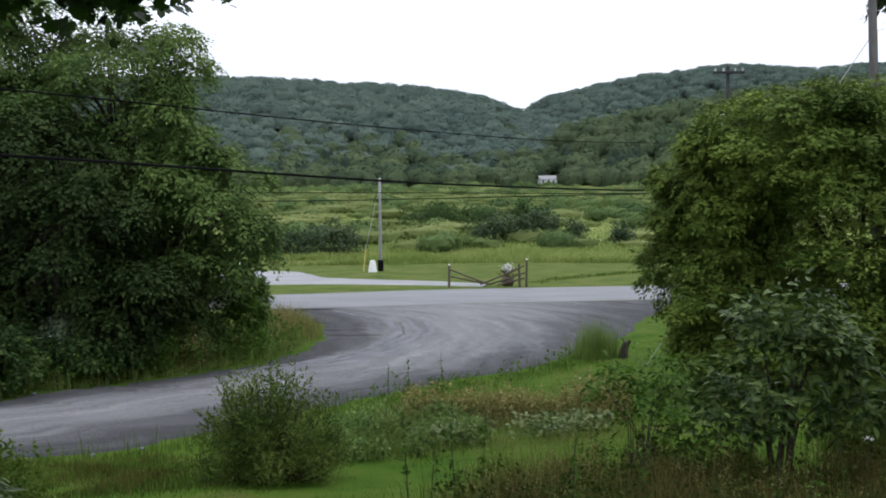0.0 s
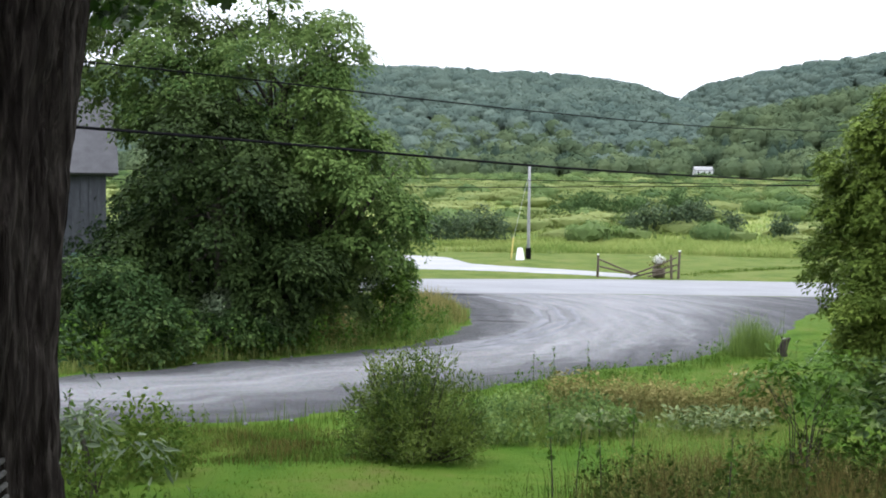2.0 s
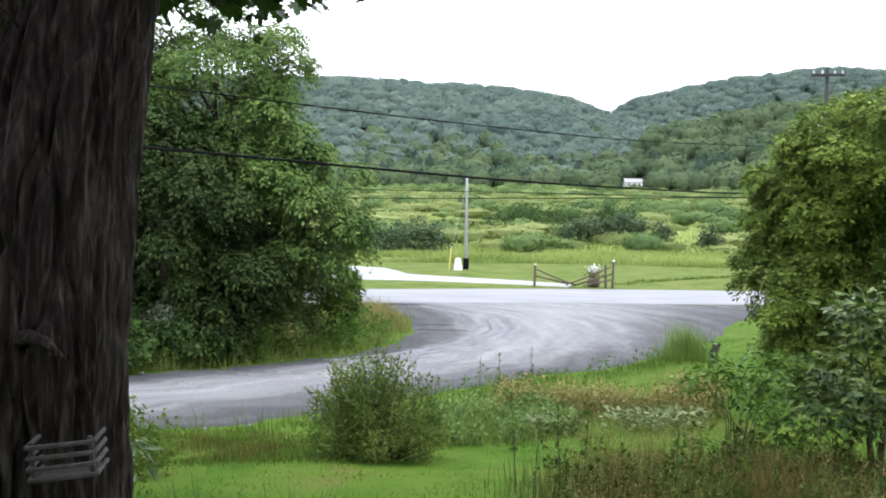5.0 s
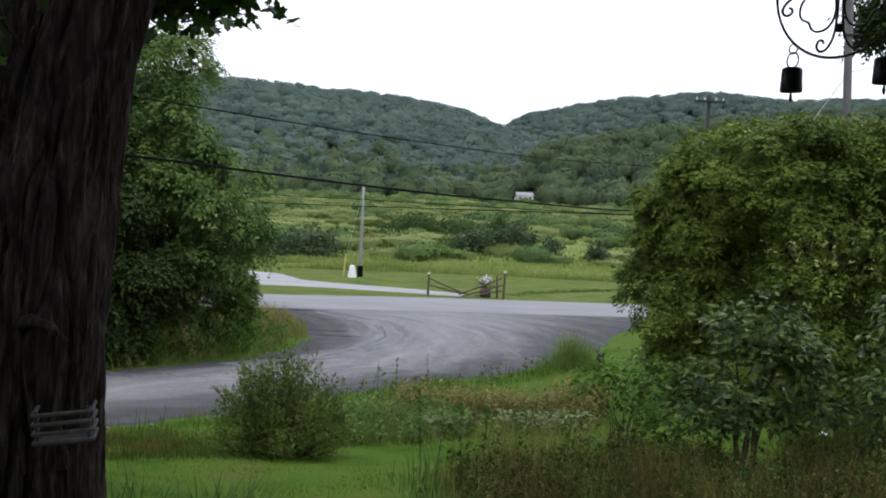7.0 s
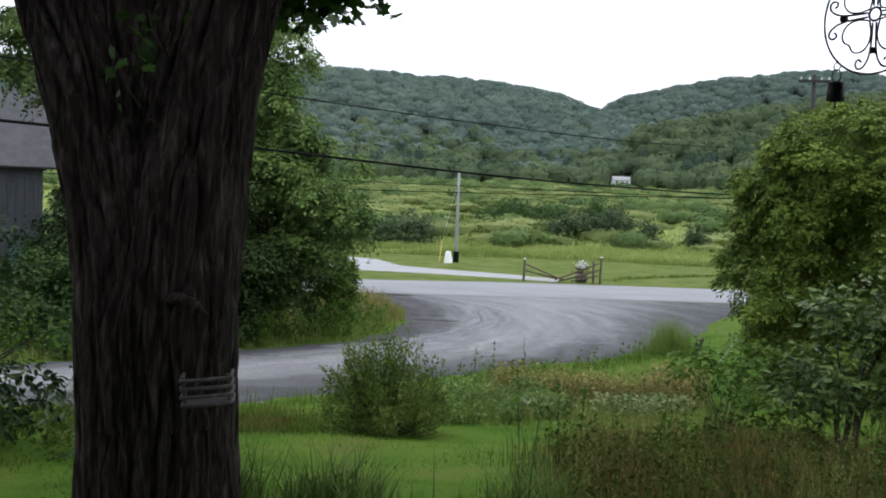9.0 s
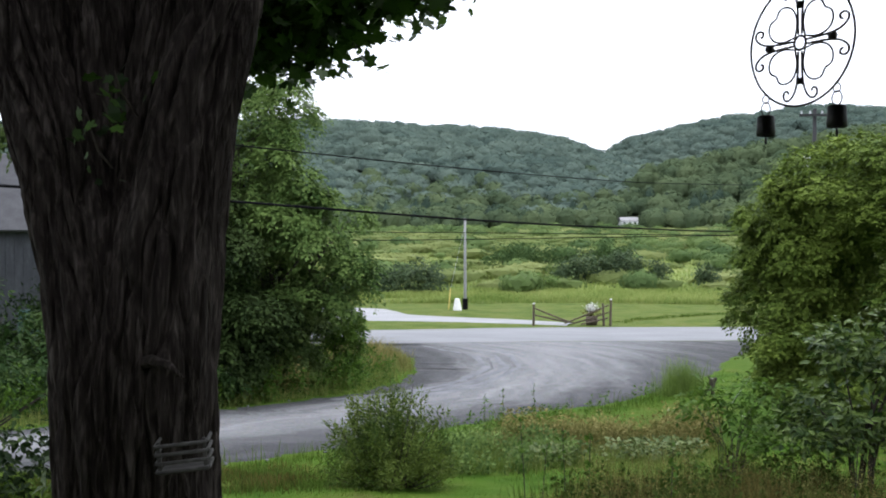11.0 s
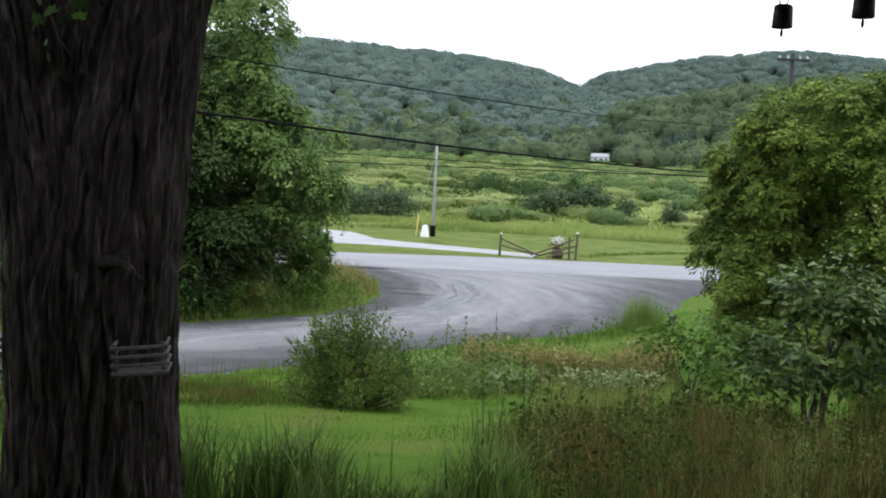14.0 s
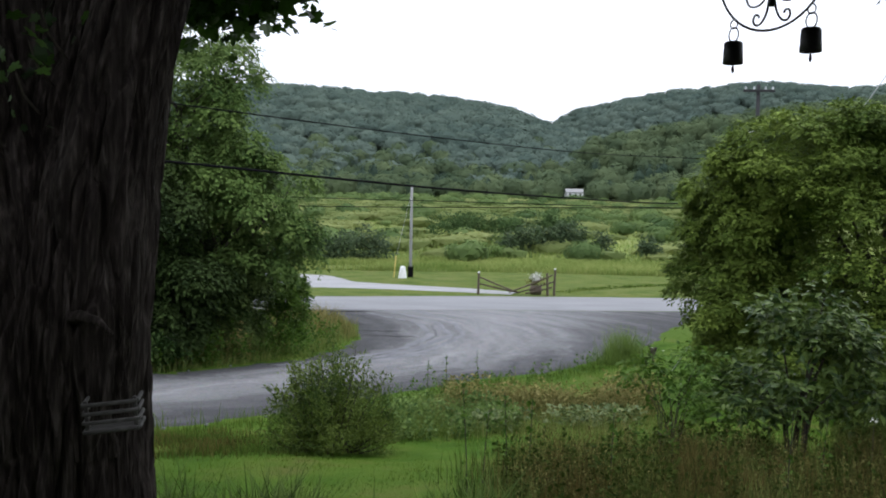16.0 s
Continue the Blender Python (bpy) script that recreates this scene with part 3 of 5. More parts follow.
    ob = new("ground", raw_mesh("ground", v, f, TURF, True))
    return tagged(ob, "green mown lawn running out into rough meadow and hills", "ground", kind="structure")


def resample(pts, n):
    p = np.array(pts, dtype=float)
    d = np.concatenate([[0], np.cumsum(np.linalg.norm(np.diff(p, axis=0), axis=1))])
    t = np.linspace(0, d[-1], n)
    q = np.stack([np.interp(t, d, p[:, k]) for k in range(2)], axis=1)
    for _ in range(2):
        q[1:-1] = (q[:-2] + 2 * q[1:-1] + q[2:]) / 4
    return q


def strip(name, side_a, side_b, n, m, lift, mat, rough_edge=0.12, seed=1, crown=0.03):
    """A road surface between two edges, a few centimetres proud of the ground, with ragged edges and a uv map in metres along and across."""
    rng = np.random.default_rng(seed)
    a, b = resample(side_a, n), resample(side_b, n)
    a += rng.normal(size=a.shape) * rough_edge
    b += rng.normal(size=b.shape) * rough_edge
    t = np.linspace(0, 1, m)
    g = a[:, None] * (1 - t)[None, :, None] + b[:, None] * t[None, :, None]
    z = height(g[..., 0], g[..., 1]) + lift + crown * np.sin(np.pi * t)[None]
    z[:, 0] -= lift + 0.02
    z[:, -1] -= lift + 0.02
    v = np.concatenate([g, z[..., None]], axis=2).reshape(-1, 3)
    i = (np.arange(n - 1)[:, None] * m + np.arange(m - 1)[None]).ravel()
    f = np.stack([i, i + m, i + m + 1, i + 1], axis=1)
    me = raw_mesh(name, v, f, mat, True)
    mid = g[:, m // 2]
    along = np.concatenate([[0], np.cumsum(np.linalg.norm(np.diff(mid, axis=0), axis=1))])
    across = np.linalg.norm(g - g[:, :1], axis=2)
    uv = np.stack([np.repeat(along[:, None], m, 1), across], axis=2).reshape(-1, 2)
    layer = me.uv_layers.new(name="UVMap")
    li = np.empty(len(me.loops), dtype=np.int32)
    me.loops.foreach_get("vertex_index", li)
    layer.data.foreach_set("uv", uv[li].astype(np.float32).ravel())
    layer = me.uv_layers.new(name="Across")
    uv = np.stack([np.repeat(along[:, None], m, 1), np.repeat(t[None], n, 0)], axis=2).reshape(-1, 2)
    layer.data.foreach_set("uv", uv[li].astype(np.float32).ravel())
    return new(name, me)


build_ground()
DRIVE_FAR = [(-26, 11), (-15, 16.0), (-10.6, 19.0), (-7.9, 23.4), (-5.7, 26.6), (-4.7, 27.6), (-4.2, 29.3), (-3.7, 32.4), (-3.8, 34.5), (-4.8, 38.4), (-6.6, 40.6), (-9.0, 41.9)]
DRIVE_NEAR = [(-24, 4.5), (-14, 9.0), (-5.6, 13.4), (-3.6, 15.3), (-1.85, 20.0), (-0.6, 22.0), (0.75, 24.5), (2.3, 25.8), (3.9, 27.9), (6.2, 31.7), (8.4, 37.7), (12.5, 44.6)]
tagged(strip("drive", DRIVE_FAR, DRIVE_NEAR, 120, 40, 0.03, GRAVEL), "grey crushed-gravel drive with pale wheel tracks", "driveway", kind="structure")
tagged(strip("road", [(-60, 46.5), (-9, 48.1), (0.3, 50.4), (5.6, 51.0), (9.7, 51.4), (60, 53)], [(-60, 40.6), (-9, 41.7), (0.3, 43.5), (9, 44.5), (16, 45.2), (60, 47)], 120, 14, 0.045, ASPHALT, 0.03, 2, 0.06),
       "pale grey worn country road", "road", kind="structure")
tagged(strip("far_drive", [(-40, 66), (-12.5, 65.0), (-9.2, 64.0), (-6.8, 58.2), (0.6, 54.9), (3.0, 53.0)], [(-40, 54.5), (-11, 53.9), (-8, 53.9), (-4.3, 53.7), (0.9, 52.3), (2.6, 51.6)], 70, 10, 0.04, PALE_GRAVEL, 0.06, 3, 0.03),
       "pale gravel turnout across the road", "driveway", kind="structure")

TRACKS = [[(-5.2, 26.0), (-3.4, 27.6), (-1.9, 30.5), (-1.1, 34), (-1.7, 37.5), (-4.2, 41)], [(-4.4, 25.2), (-2.6, 27.2), (-0.9, 30.5), (0.1, 34.5), (-0.4, 38.5), (-2.2, 42.5)],
          [(-2.4, 27.4), (0.5, 31.6), (2.2, 35.6), (2.0, 40.0)], [(-4.8, 25.6), (-3.0, 27.3), (-1.4, 30.6), (-0.4, 34.2), (-1.0, 38), (-3.2, 41.6)]]
for i, lane in enumerate(TRACKS):
    a, b = np.array(lane) + (-0.26, 0.12), np.array(lane) + (0.26, -0.12)
    tagged(strip("wheel_track", a, b, 60, 5, 0.045, PALE_TRACK, 0.05, 20 + i, 0.015), "packed wheel track in the gravel", "wheel track", kind="structure")

RUTS = [[(-4.0, 27.0), (-2.6, 28.9), (-1.55, 31.2), (-0.9, 34), (-1.2, 37)], [(-3.6, 26.6), (-1.8, 28.9), (-0.55, 32), (0.0, 35.5), (-0.5, 39)], [(0.7, 32.4), (1.35, 34.2), (1.5, 36.4), (1.0, 38.6)], [(-1.2, 28.4), (0.9, 31.3), (2.7, 35.2), (3.2, 39.0)]]
for i, lane in enumerate(RUTS):
    a, b = np.array(lane) + (-0.12, 0.06), np.array(lane) + (0.12, -0.06)
    tagged(strip("rut", a, b, 60, 4, 0.052, DARK_GRAVEL, 0.05, 40 + i, 0.005), "dark loose rut scraped in the gravel", "rut", kind="structure")


# ---- woods on the hills ----
def icosphere(level):
    bm = bmesh.new()
    bmesh.ops.create_icosphere(bm, subdivisions=level, radius=1.0)
    v = np.array([p.co[:] for p in bm.verts])
    f = np.array([[p.index for p in q.verts] for q in bm.faces])
    bm.free()
    return v, f


ICO_V, ICO_F = icosphere(2)
CORE_V, CORE_F = icosphere(1)


def canopy(name, x, y, r, mat, rng, squash=0.85, tufts=90, leaf=0.15, core=True, sink=0.15, wide=1.0):
    """Tree heads seen from afar: each a lumpy core wrapped in sprays of leaves that face outward, all one mesh."""
    n = len(x)
    c = np.stack([x, y, height(x, y) + r * (squash - sink)], axis=1)
    verts, faces, o = [], [], 0
    own = np.clip(0.5 + 0.2 * rng.normal(size=n), 0, 1)
    tint = []
    if core:
        lump = 0.86 + 0.1 * rng.normal(size=(n, len(CORE_V)))
        v = c[:, None] + CORE_V[None] * (r[:, None] * lump)[..., None] * np.array([wide, 1, squash])
        f = CORE_F[None] + (np.arange(n) * len(CORE_V))[:, None, None]
        verts.append(v.reshape(-1, 3))
        faces.append(f.reshape(-1, 3))
        tint.append(np.repeat(own, len(CORE_V)))
        o = len(verts[0])
    k = n * tufts
    d = rng.normal(size=(k, 3))
    d[:, 2] = np.abs(d[:, 2]) * 1.1 - 0.45
    d /= np.linalg.norm(d, axis=1, keepdims=True)
    rr = np.repeat(r, tufts)
    out = 0.88 + 0.2 * rng.random(k) if core else 0.45 + 0.75 * rng.random(k) ** 0.6
    p = np.repeat(c, tufts, axis=0) + d * (rr * out)[:, None] * np.array([wide, 1, squash])
    nrm = d + 0.1 * rng.normal(size=(k, 3))
    nrm /= np.linalg.norm(nrm, axis=1, keepdims=True)
    a = np.cross(nrm, rng.normal(size=(k, 3)))
    a /= np.linalg.norm(a, axis=1, keepdims=True)
    b = np.cross(nrm, a)
    s = (rr * leaf * (0.6 + 0.9 * rng.random(k)))[:, None]
    q = np.stack([p - a * s, p + b * s * 1.1, p + a * s], axis=1)
    i = np.arange(k)[:, None] * 3 + o
    verts.append(q.reshape(-1, 3))
    faces.append(i + np.array([0, 1, 2]))
    tint.append(np.repeat(own, tufts * 3))
    me = raw_mesh(name, np.concatenate(verts), np.concatenate(faces), mat, False)
    me.attributes.new("tint", "FLOAT", "POINT").data.foreach_set("value", np.concatenate(tint).astype(np.float32))
    return me


def scatter_wood(rng, y0, y1, spacing, lo, hi):
    """Jittered places on a grid, inside the wedge that the valley opens."""
    ys = np.arange(y0, y1, spacing)
    out = []
    for yy in ys:
        xs = np.arange(lo * yy, hi * yy, spacing)
        out.append(np.stack([xs, np.full(len(xs), yy)], axis=1))
    p = np.concatenate(out)
    return p + rng.normal(size=p.shape) * spacing * 0.55


def ridge_of(x, y):
    mid = ridge(x, y, 430, 620, [-1500, 0, 40, 64, 82, 116, 149, 189, 300, 450, 1500], [9, 9, 20, 29, 42, 49, 56, 63, 77, 87, 80])
    return mid > height(x, y) - 0.5


rng = np.random.default_rng(11)
P = scatter_wood(rng, 452, 1015, 9.8, -0.66, 0.7)
P = P[~((P[:, 0] > 40) & (P[:, 0] < 58) & (P[:, 1] < 486))]
# Nearer trees take the greener leaf, the rest the haze-tinted one.
front = (ridge_of(P[:, 0], P[:, 1]) & (P[:, 1] < 640)) | (P[:, 1] < 560 + 45 * rng.normal(size=len(P)))
behind = (P[:, 1] > 640) & (P[:, 0] > 110) & (P[:, 1] < 800)
F = P[front]
tagged(new("near_wood", canopy("near_wood", F[:, 0], F[:, 1], rng.uniform(3.6, 7.6, len(F)), NEAR_WOOD, rng, 0.95, tufts=230, leaf=0.15)), "green broadleaf wood on the nearer hillside", "forest", kind="stuff")
hidden = (P[:, 0] < 60) & (P[:, 1] > 935)
B = P[~front & ~behind & ~hidden]
tagged(new("far_wood", canopy("far_wood", B[:, 0], B[:, 1], rng.uniform(6.0, 9.4, len(B)), HAZED_WOOD, rng, 0.68, tufts=170, leaf=0.13, sink=0.1)), "wooded ridges across the valley, distance haze put into their leaf colour", "forest", kind="stuff")
E2 = scatter_wood(rng, 425, 452, 8, -0.7, 0.72)
E2 = E2[~((E2[:, 0] > 38) & (E2[:, 0] < 56))]
tagged(new("wood_edge", canopy("wood_edge", E2[:, 0], E2[:, 1], rng.uniform(1.6, 6.2, len(E2)), NEAR_WOOD, rng, 1.0, tufts=170)), "trees at the foot of the hills", "forest", kind="stuff")

C = np.stack([rng.uniform(-260, 280, 80), rng.uniform(432, 520, 80)], axis=1)
C = C[~((C[:, 0] > 36) & (C[:, 0] < 60) & (C[:, 1] < 490))]
tagged(new("conifers", canopy("conifers", C[:, 0], C[:, 1], rng.uniform(1.8, 3.0, len(C)), CONIFER, rng, 2.6, tufts=200, leaf=0.2)), "dark pointed conifers among the hillside trees", "forest", kind="stuff")

# ---- meadow ----
M = scatter_wood(rng, 86, 425, 7.0, -0.62, 0.66)
M = M + rng.normal(size=M.shape) * 3.0
keep = np.array([noise.noise((p[0] * 0.03, p[1] * 0.018, 0.3)) for p in M]) + rng.normal(size=len(M)) * 0.25 > 0.22
M = M[keep]
tagged(new("meadow_shrubs", canopy("meadow_shrubs", M[:, 0], M[:, 1], rng.uniform(0.7, 2.0, len(M)) * (0.8 + M[:, 1] / 300), MEADOW_SHRUB, rng, 0.6, tufts=170, leaf=0.13)), "low green shrubs and tussocks across the meadow", "shrubs", kind="stuff")


def shrub(name, x, y, blobs, clumps, per, spread, size, mat, label, seed, stems=7, category="shrub", template=DIAMOND, flat=0.7, shell=0.4, up=0.5, stem_r=0.02, stem_spread=0.12, stem_mat=None):
    """A many-stemmed shrub: stems fan out from the base to the leaf clumps. Blobs are given about its base."""
    g = np.random.default_rng(seed)
    z = hz(x, y)
    ob = thing(name, (x, y, z), label, category)
    p, d, cc = crown_points(blobs, clumps, per, spread, g, shell, flat)
    ok = p[:, 2] > 0.03
    part("foliage", leaves("foliage", p[ok], size, mat, g, template, up, d[ok] * 0.8), None, ob)
    for k in range(stems):
        c = cc[g.integers(len(cc))]
        s = Vector((g.normal() * stem_spread, g.normal() * stem_spread, -0.05))
        e = Vector(c)
        mid = s.lerp(e, 0.5) + Vector((g.normal() * 0.08, g.normal() * 0.08, 0.12 * e.z))
        b = Build().tube([s, s.lerp(mid, 0.5) + Vector((0, 0, 0.03)), mid, e], [stem_r, stem_r * 0.85, stem_r * 0.6, stem_r * 0.2], 6)
        part("stem", b, stem_mat or TWIG, ob)
    return ob


NARROW = (np.array([(0, 0, 0), (0.13, 0.4, 0.04), (0, 1, -0.05), (-0.13, 0.4, 0.04)]), np.array([(0, 1, 2), (0, 2, 3)]))


def fan_bush(name, x, y, wide, high, stems, mat, label, seed, size=0.07):
    """A bush of many thin stems that rise from one base and fan out, narrow leaves set close along their upper parts."""
    g = np.random.default_rng(seed)
    ob = thing(name, (x, y, hz(x, y)), label, "bush")
    B, A, N = [], [], []
    for k in range(stems):
        a, q = g.random() * 2 * math.pi, math.sqrt(g.random())
        tilt = q * 1.25
        le = high * (1 - 0.42 * q ** 2.2) * g.uniform(0.72, 1.12)
        s = np.array([math.cos(a), math.sin(a), 0]) * 0.16 * q + np.array([0, 0, -0.04])
        e = s + np.array([math.cos(a) * math.sin(tilt) * wide * 1.05, math.sin(a) * math.sin(tilt) * wide * 0.95, le * (1 - 0.5 * q ** 3) - 0.1])
        mid = s * 0.45 + e * 0.55 + np.array([math.cos(a) * 0.1 * q, math.sin(a) * 0.1 * q, -0.05])
        pts = [(1 - t) ** 2 * s + 2 * t * (1 - t) * mid + t * t * e for t in np.linspace(0, 1, 9)]
        if k < 60:
            part("stem", Build().tube([tuple(p) for p in pts], [0.011 - 0.001 * i for i in range(9)], 5), TWIG, ob)
        for i in range(1, 9):
            for _ in range(2 + (i > 4)):
                d = unit((pts[i] - pts[i - 1])[None] + g.normal(size=(1, 3)) * 0.06)[0]
                out = d * 0.7 + g.normal(size=3) * 0.5 + np.array([0, 0, 0.25])
                B.append(pts[i - 1] + (pts[i] - pts[i - 1]) * g.random())
                A.append(out)
                N.append(g.normal(size=3) * 0.5 + np.array([math.cos(a) * q, math.sin(a) * q, 0.7]))
    B, A, N = np.array(B), unit(np.array(A)), unit(np.array(N))
    N = unit(N - A * (A * N).sum(1, keepdims=True))
    ok = B[:, 2] > 0.08
    part("foliage", sprays("foliage", B[ok], A[ok], N[ok], 0.17 * g.uniform(0.6, 1.4, ok.sum()), 6, size, mat, g, NARROW, 0.7, 0.35, 0.05), None, ob)
    return ob


def layered(name, x, y, blobs, each, per_bough, length, leaves_on, size, mat, label, seed, stems=5, category="sapling", stem_r=0.022, bough=(0.3, 0.5), template=None, droop=0.2, fill=0.15):
    """A young tree: a few upright stems, and on their boughs sprays of broad leaves in layers. Blobs are given about its base."""
    g = np.random.default_rng(seed)
    ob = thing(name, (x, y, hz(x, y)), label, category)
    p, a, m, cc, own = bough_sprays(blobs, each, per_bough, g, bough, 0.72, fill, -0.7)
    ok = p[:, 2] > 0.1
    part("foliage", sprays("foliage", p[ok], a[ok], m[ok], length * g.uniform(0.6, 1.3, ok.sum()), leaves_on, size, mat, g, template or OVATE, 0.85, 0.35, droop), None, ob)
    for k in range(stems):
        c = Vector(cc[g.integers(len(cc))])
        s = Vector((g.normal() * 0.07, g.normal() * 0.07, -0.05))
        mid = s.lerp(c, 0.5) + Vector((-c.x * 0.25, -c.y * 0.25, 0.12 * c.z))
        part("stem", Build().tube([s, s.lerp(mid, 0.5), mid, c], [stem_r, stem_r * 0.85, stem_r * 0.6, stem_r * 0.25], 7), TWIG, ob)
    return ob


shrub("shrub", -8.9, 80, [((0, 0, 1.4), (2.6, 1.6, 1.7)), ((-3.6, 0.5, 1.1), (2.6, 1.5, 1.3)), ((-6.5, 0.5, 0.9), (2.2, 1.5, 1.1))], 260, 26, 0.32, 0.26, DARK_SHRUB, "dark bushy thicket at the edge of the far lawn", 21, 12)
shrub("shrub", 6.6, 94, [((0, 0, 1.5), (2.6, 1.6, 1.6)), ((3.4, 1, 1.6), (2.2, 1.6, 1.9)), ((-2.4, 0, 1.0), (1.6, 1.2, 1.1))], 240, 26, 0.32, 0.28, DARK_SHRUB, "dark green thicket in the meadow", 22, 12)
shrub("shrub", 13.2, 90, [((0, 0, 1.1), (0.9, 0.9, 1.3))], 50, 26, 0.28, 0.26, DARK_SHRUB, "upright dark bush in the meadow", 23, 5)
shrub("shrub", 17.6, 90, [((0, 0, 1.0), (1.0, 0.9, 1.2))], 50, 26, 0.28, 0.26, DARK_SHRUB, "small dark bush in the meadow", 24, 5)
shrub("shrub", 0.8, 84, [((0, 0, 0.7), (2.8, 1.4, 0.8))], 110, 26, 0.3, 0.24, PALE_LEAF, "rounded yellow-green bush beyond the lawn", 25, 5)
shrub("shrub", -1.5, 120, [((0, 0, 1.6), (4.0, 2.0, 1.9)), ((6, 1, 1.5), (3, 2, 1.8)), ((12, 0, 1.7), (3, 2, 2.3))], 260, 24, 0.4, 0.34, MEADOW_SHRUB, "row of soft green bushes in the meadow", 26, 9)

rng = np.random.default_rng(5)
n = 60000
x, y = rng.uniform(-16, 34, n), rng.uniform(69, 83, n) + 0
ok = (y > 70.5 - 0.02 * (x - 4) ** 2 + rng.normal(size=n) * 0.5) & (np.array([noise.noise((a * 0.16, b * 0.3, 2.0)) for a, b in zip(x, y)]) + 0.03 * x > -0.32)
x, y = x[ok], y[ok]
tagged(new("tall_grass", blades("tall_grass", np.stack([x, y, height(x, y)], 1), 0.42, TALL_GRASS, rng, 1.1, 0.5)), "belt of tall pale grass beyond the lawn", "grass", kind="stuff")

rng = np.random.default_rng(6)
n = 36000
y = 82 + 130 * rng.random(n) ** 1.5
x = rng.uniform(-0.55, 0.62, n) * y
tagged(new("meadow_grass", blades("meadow_grass", np.stack([x, y, height(x, y)], 1), 0.42, TALL_GRASS, rng, 2.2, 0.6)), "uneven long grass of the meadow", "grass", kind="stuff")

M = scatter_wood(rng, 86, 420, 8.0, -0.5, 0.6)
M = M + rng.normal(size=M.shape) * 4.0
tagged(new("meadow_mounds", canopy("meadow_mounds", M[:, 0], np.maximum(M[:, 1], 85), rng.uniform(0.7, 1.9, len(M)) * (0.85 + M[:, 1] / 500), MOUND_LEAF, rng, 0.5, tufts=130, leaf=0.13, wide=2.3)), "yellow-green mounds of brush in the meadow", "shrubs", kind="stuff")

# ---- trees ----
def tree(name, x, y, blobs, each, per_bough, length, size, mat, label, seed, trunk_r, trunk_top, limbs=14, bark=None, lean=(0, 0), leaves_on=9, bough=(0.26, 0.42), fill=0.25, droop=0.3, template=DIAMOND, low=-0.45):
    """A tapered, slightly crooked trunk, limbs out to the boughs, and on every bough leafy twigs of separate leaves. Blobs are given about its base."""
    g = np.random.default_rng(seed)
    z = hz(x, y)
    ob = thing(name, (x, y, z), label, "tree")
    p, a, m, cc, own = bough_sprays(blobs, each, per_bough, g, bough, fill=fill, low=low)
    ok = p[:, 2] > 0.2
    part("crown", sprays("crown", p[ok], a[ok], m[ok], length * g.uniform(0.6, 1.3, ok.sum()), leaves_on, size, mat, g, template, droop=droop, shade=own[ok]), None, ob)
    b = Build()
    k = 7
    pts = [Vector((lean[0] * i / k + g.normal() * 0.05 * (i > 0), lean[1] * i / k + g.normal() * 0.05 * (i > 0), -0.15 + (trunk_top + 0.15) * i / k)) for i in range(k + 1)]
    b.tube(pts, [trunk_r * (1.5 if i == 0 else 1.05 - 0.6 * i / k) for i in range(k + 1)], 10, wobble=0.12, seed=seed)
    part("trunk", b, bark or TWIG, ob, smooth=True)
    for j in range(limbs):
        c = Vector(cc[g.integers(len(cc))])
        i = int(g.integers(2, k + 1))
        s = pts[i]
        mid = s.lerp(c, 0.5) + Vector((g.normal() * 0.25, g.normal() * 0.25, 0.3))
        r = trunk_r * (0.5 - 0.04 * i)
        part("limb", Build().tube([s, s.lerp(mid, 0.5), mid, c], [r, r * 0.8, r * 0.5, r * 0.12], 6, seed=j), bark or TWIG, ob, smooth=True)
    return ob


tree("tree", -7.3, 28.6, [((1.4, -0.4, 4.2), (1.65, 1.8, 2.3)), ((-0.6, 0, 6.6), (1.9, 2.0, 2.2)), ((0.5, -0.4, 5.4), (1.4, 1.6, 1.3))], 15, 66, 0.45, 0.14, MID_LEAF,
     "leafy dark green broadleaf tree beside the drive", 31, 0.22, 5.5, low=-0.95, fill=0.4)
tree("tree", -8.8, 28.5, [((-0.3, 0, 7.6), (2.1, 2.2, 2.0)), ((1.2, 0, 8.5), (1.4, 1.2, 1.5)), ((-1.7, 0.5, 9.8), (2.0, 2, 2.2)), ((-3.6, 0.3, 9.2), (2.2, 2.0, 2.4)), ((-2.6, -0.4, 7.2), (1.9, 1.8, 1.9)), ((-0.4, -0.6, 5.2), (2.2, 2.0, 2.2))], 18, 44, 0.6, 0.13, PALE_LEAF,
     "tall green tree with a loose airy top", 32, 0.24, 7.5, limbs=18, fill=0.08)
tree("tree", -9.6, 25.6, [((0, 0, 3.6), (2.4, 1.9, 2.6)), ((-0.6, 0.2, 5.4), (2.1, 1.8, 1.7)), ((1.6, 0, 2.0), (1.8, 1.5, 1.7)), ((-1.6, 0, 2.0), (2.0, 1.4, 1.9))], 16, 66, 0.45, 0.14, SHADED_LEAF,
     "dense green tree overhanging the drive, shade put into its dark leaves", 33, 0.2, 5, low=-0.95, fill=0.4)
tree("tree", -11.6, 29.9, [((-1.6, 0, 8.6), (3.0, 2.6, 2.8)), ((-3.7, 0, 8.6), (1.9, 2.2, 2.4)), ((-0.6, -0.5, 6.8), (2.4, 2, 1.8))], 15, 60, 0.5, 0.16, BLUE_LEAF,
     "tall dark tree leaning over the old barn", 34, 0.2, 7, limbs=5)
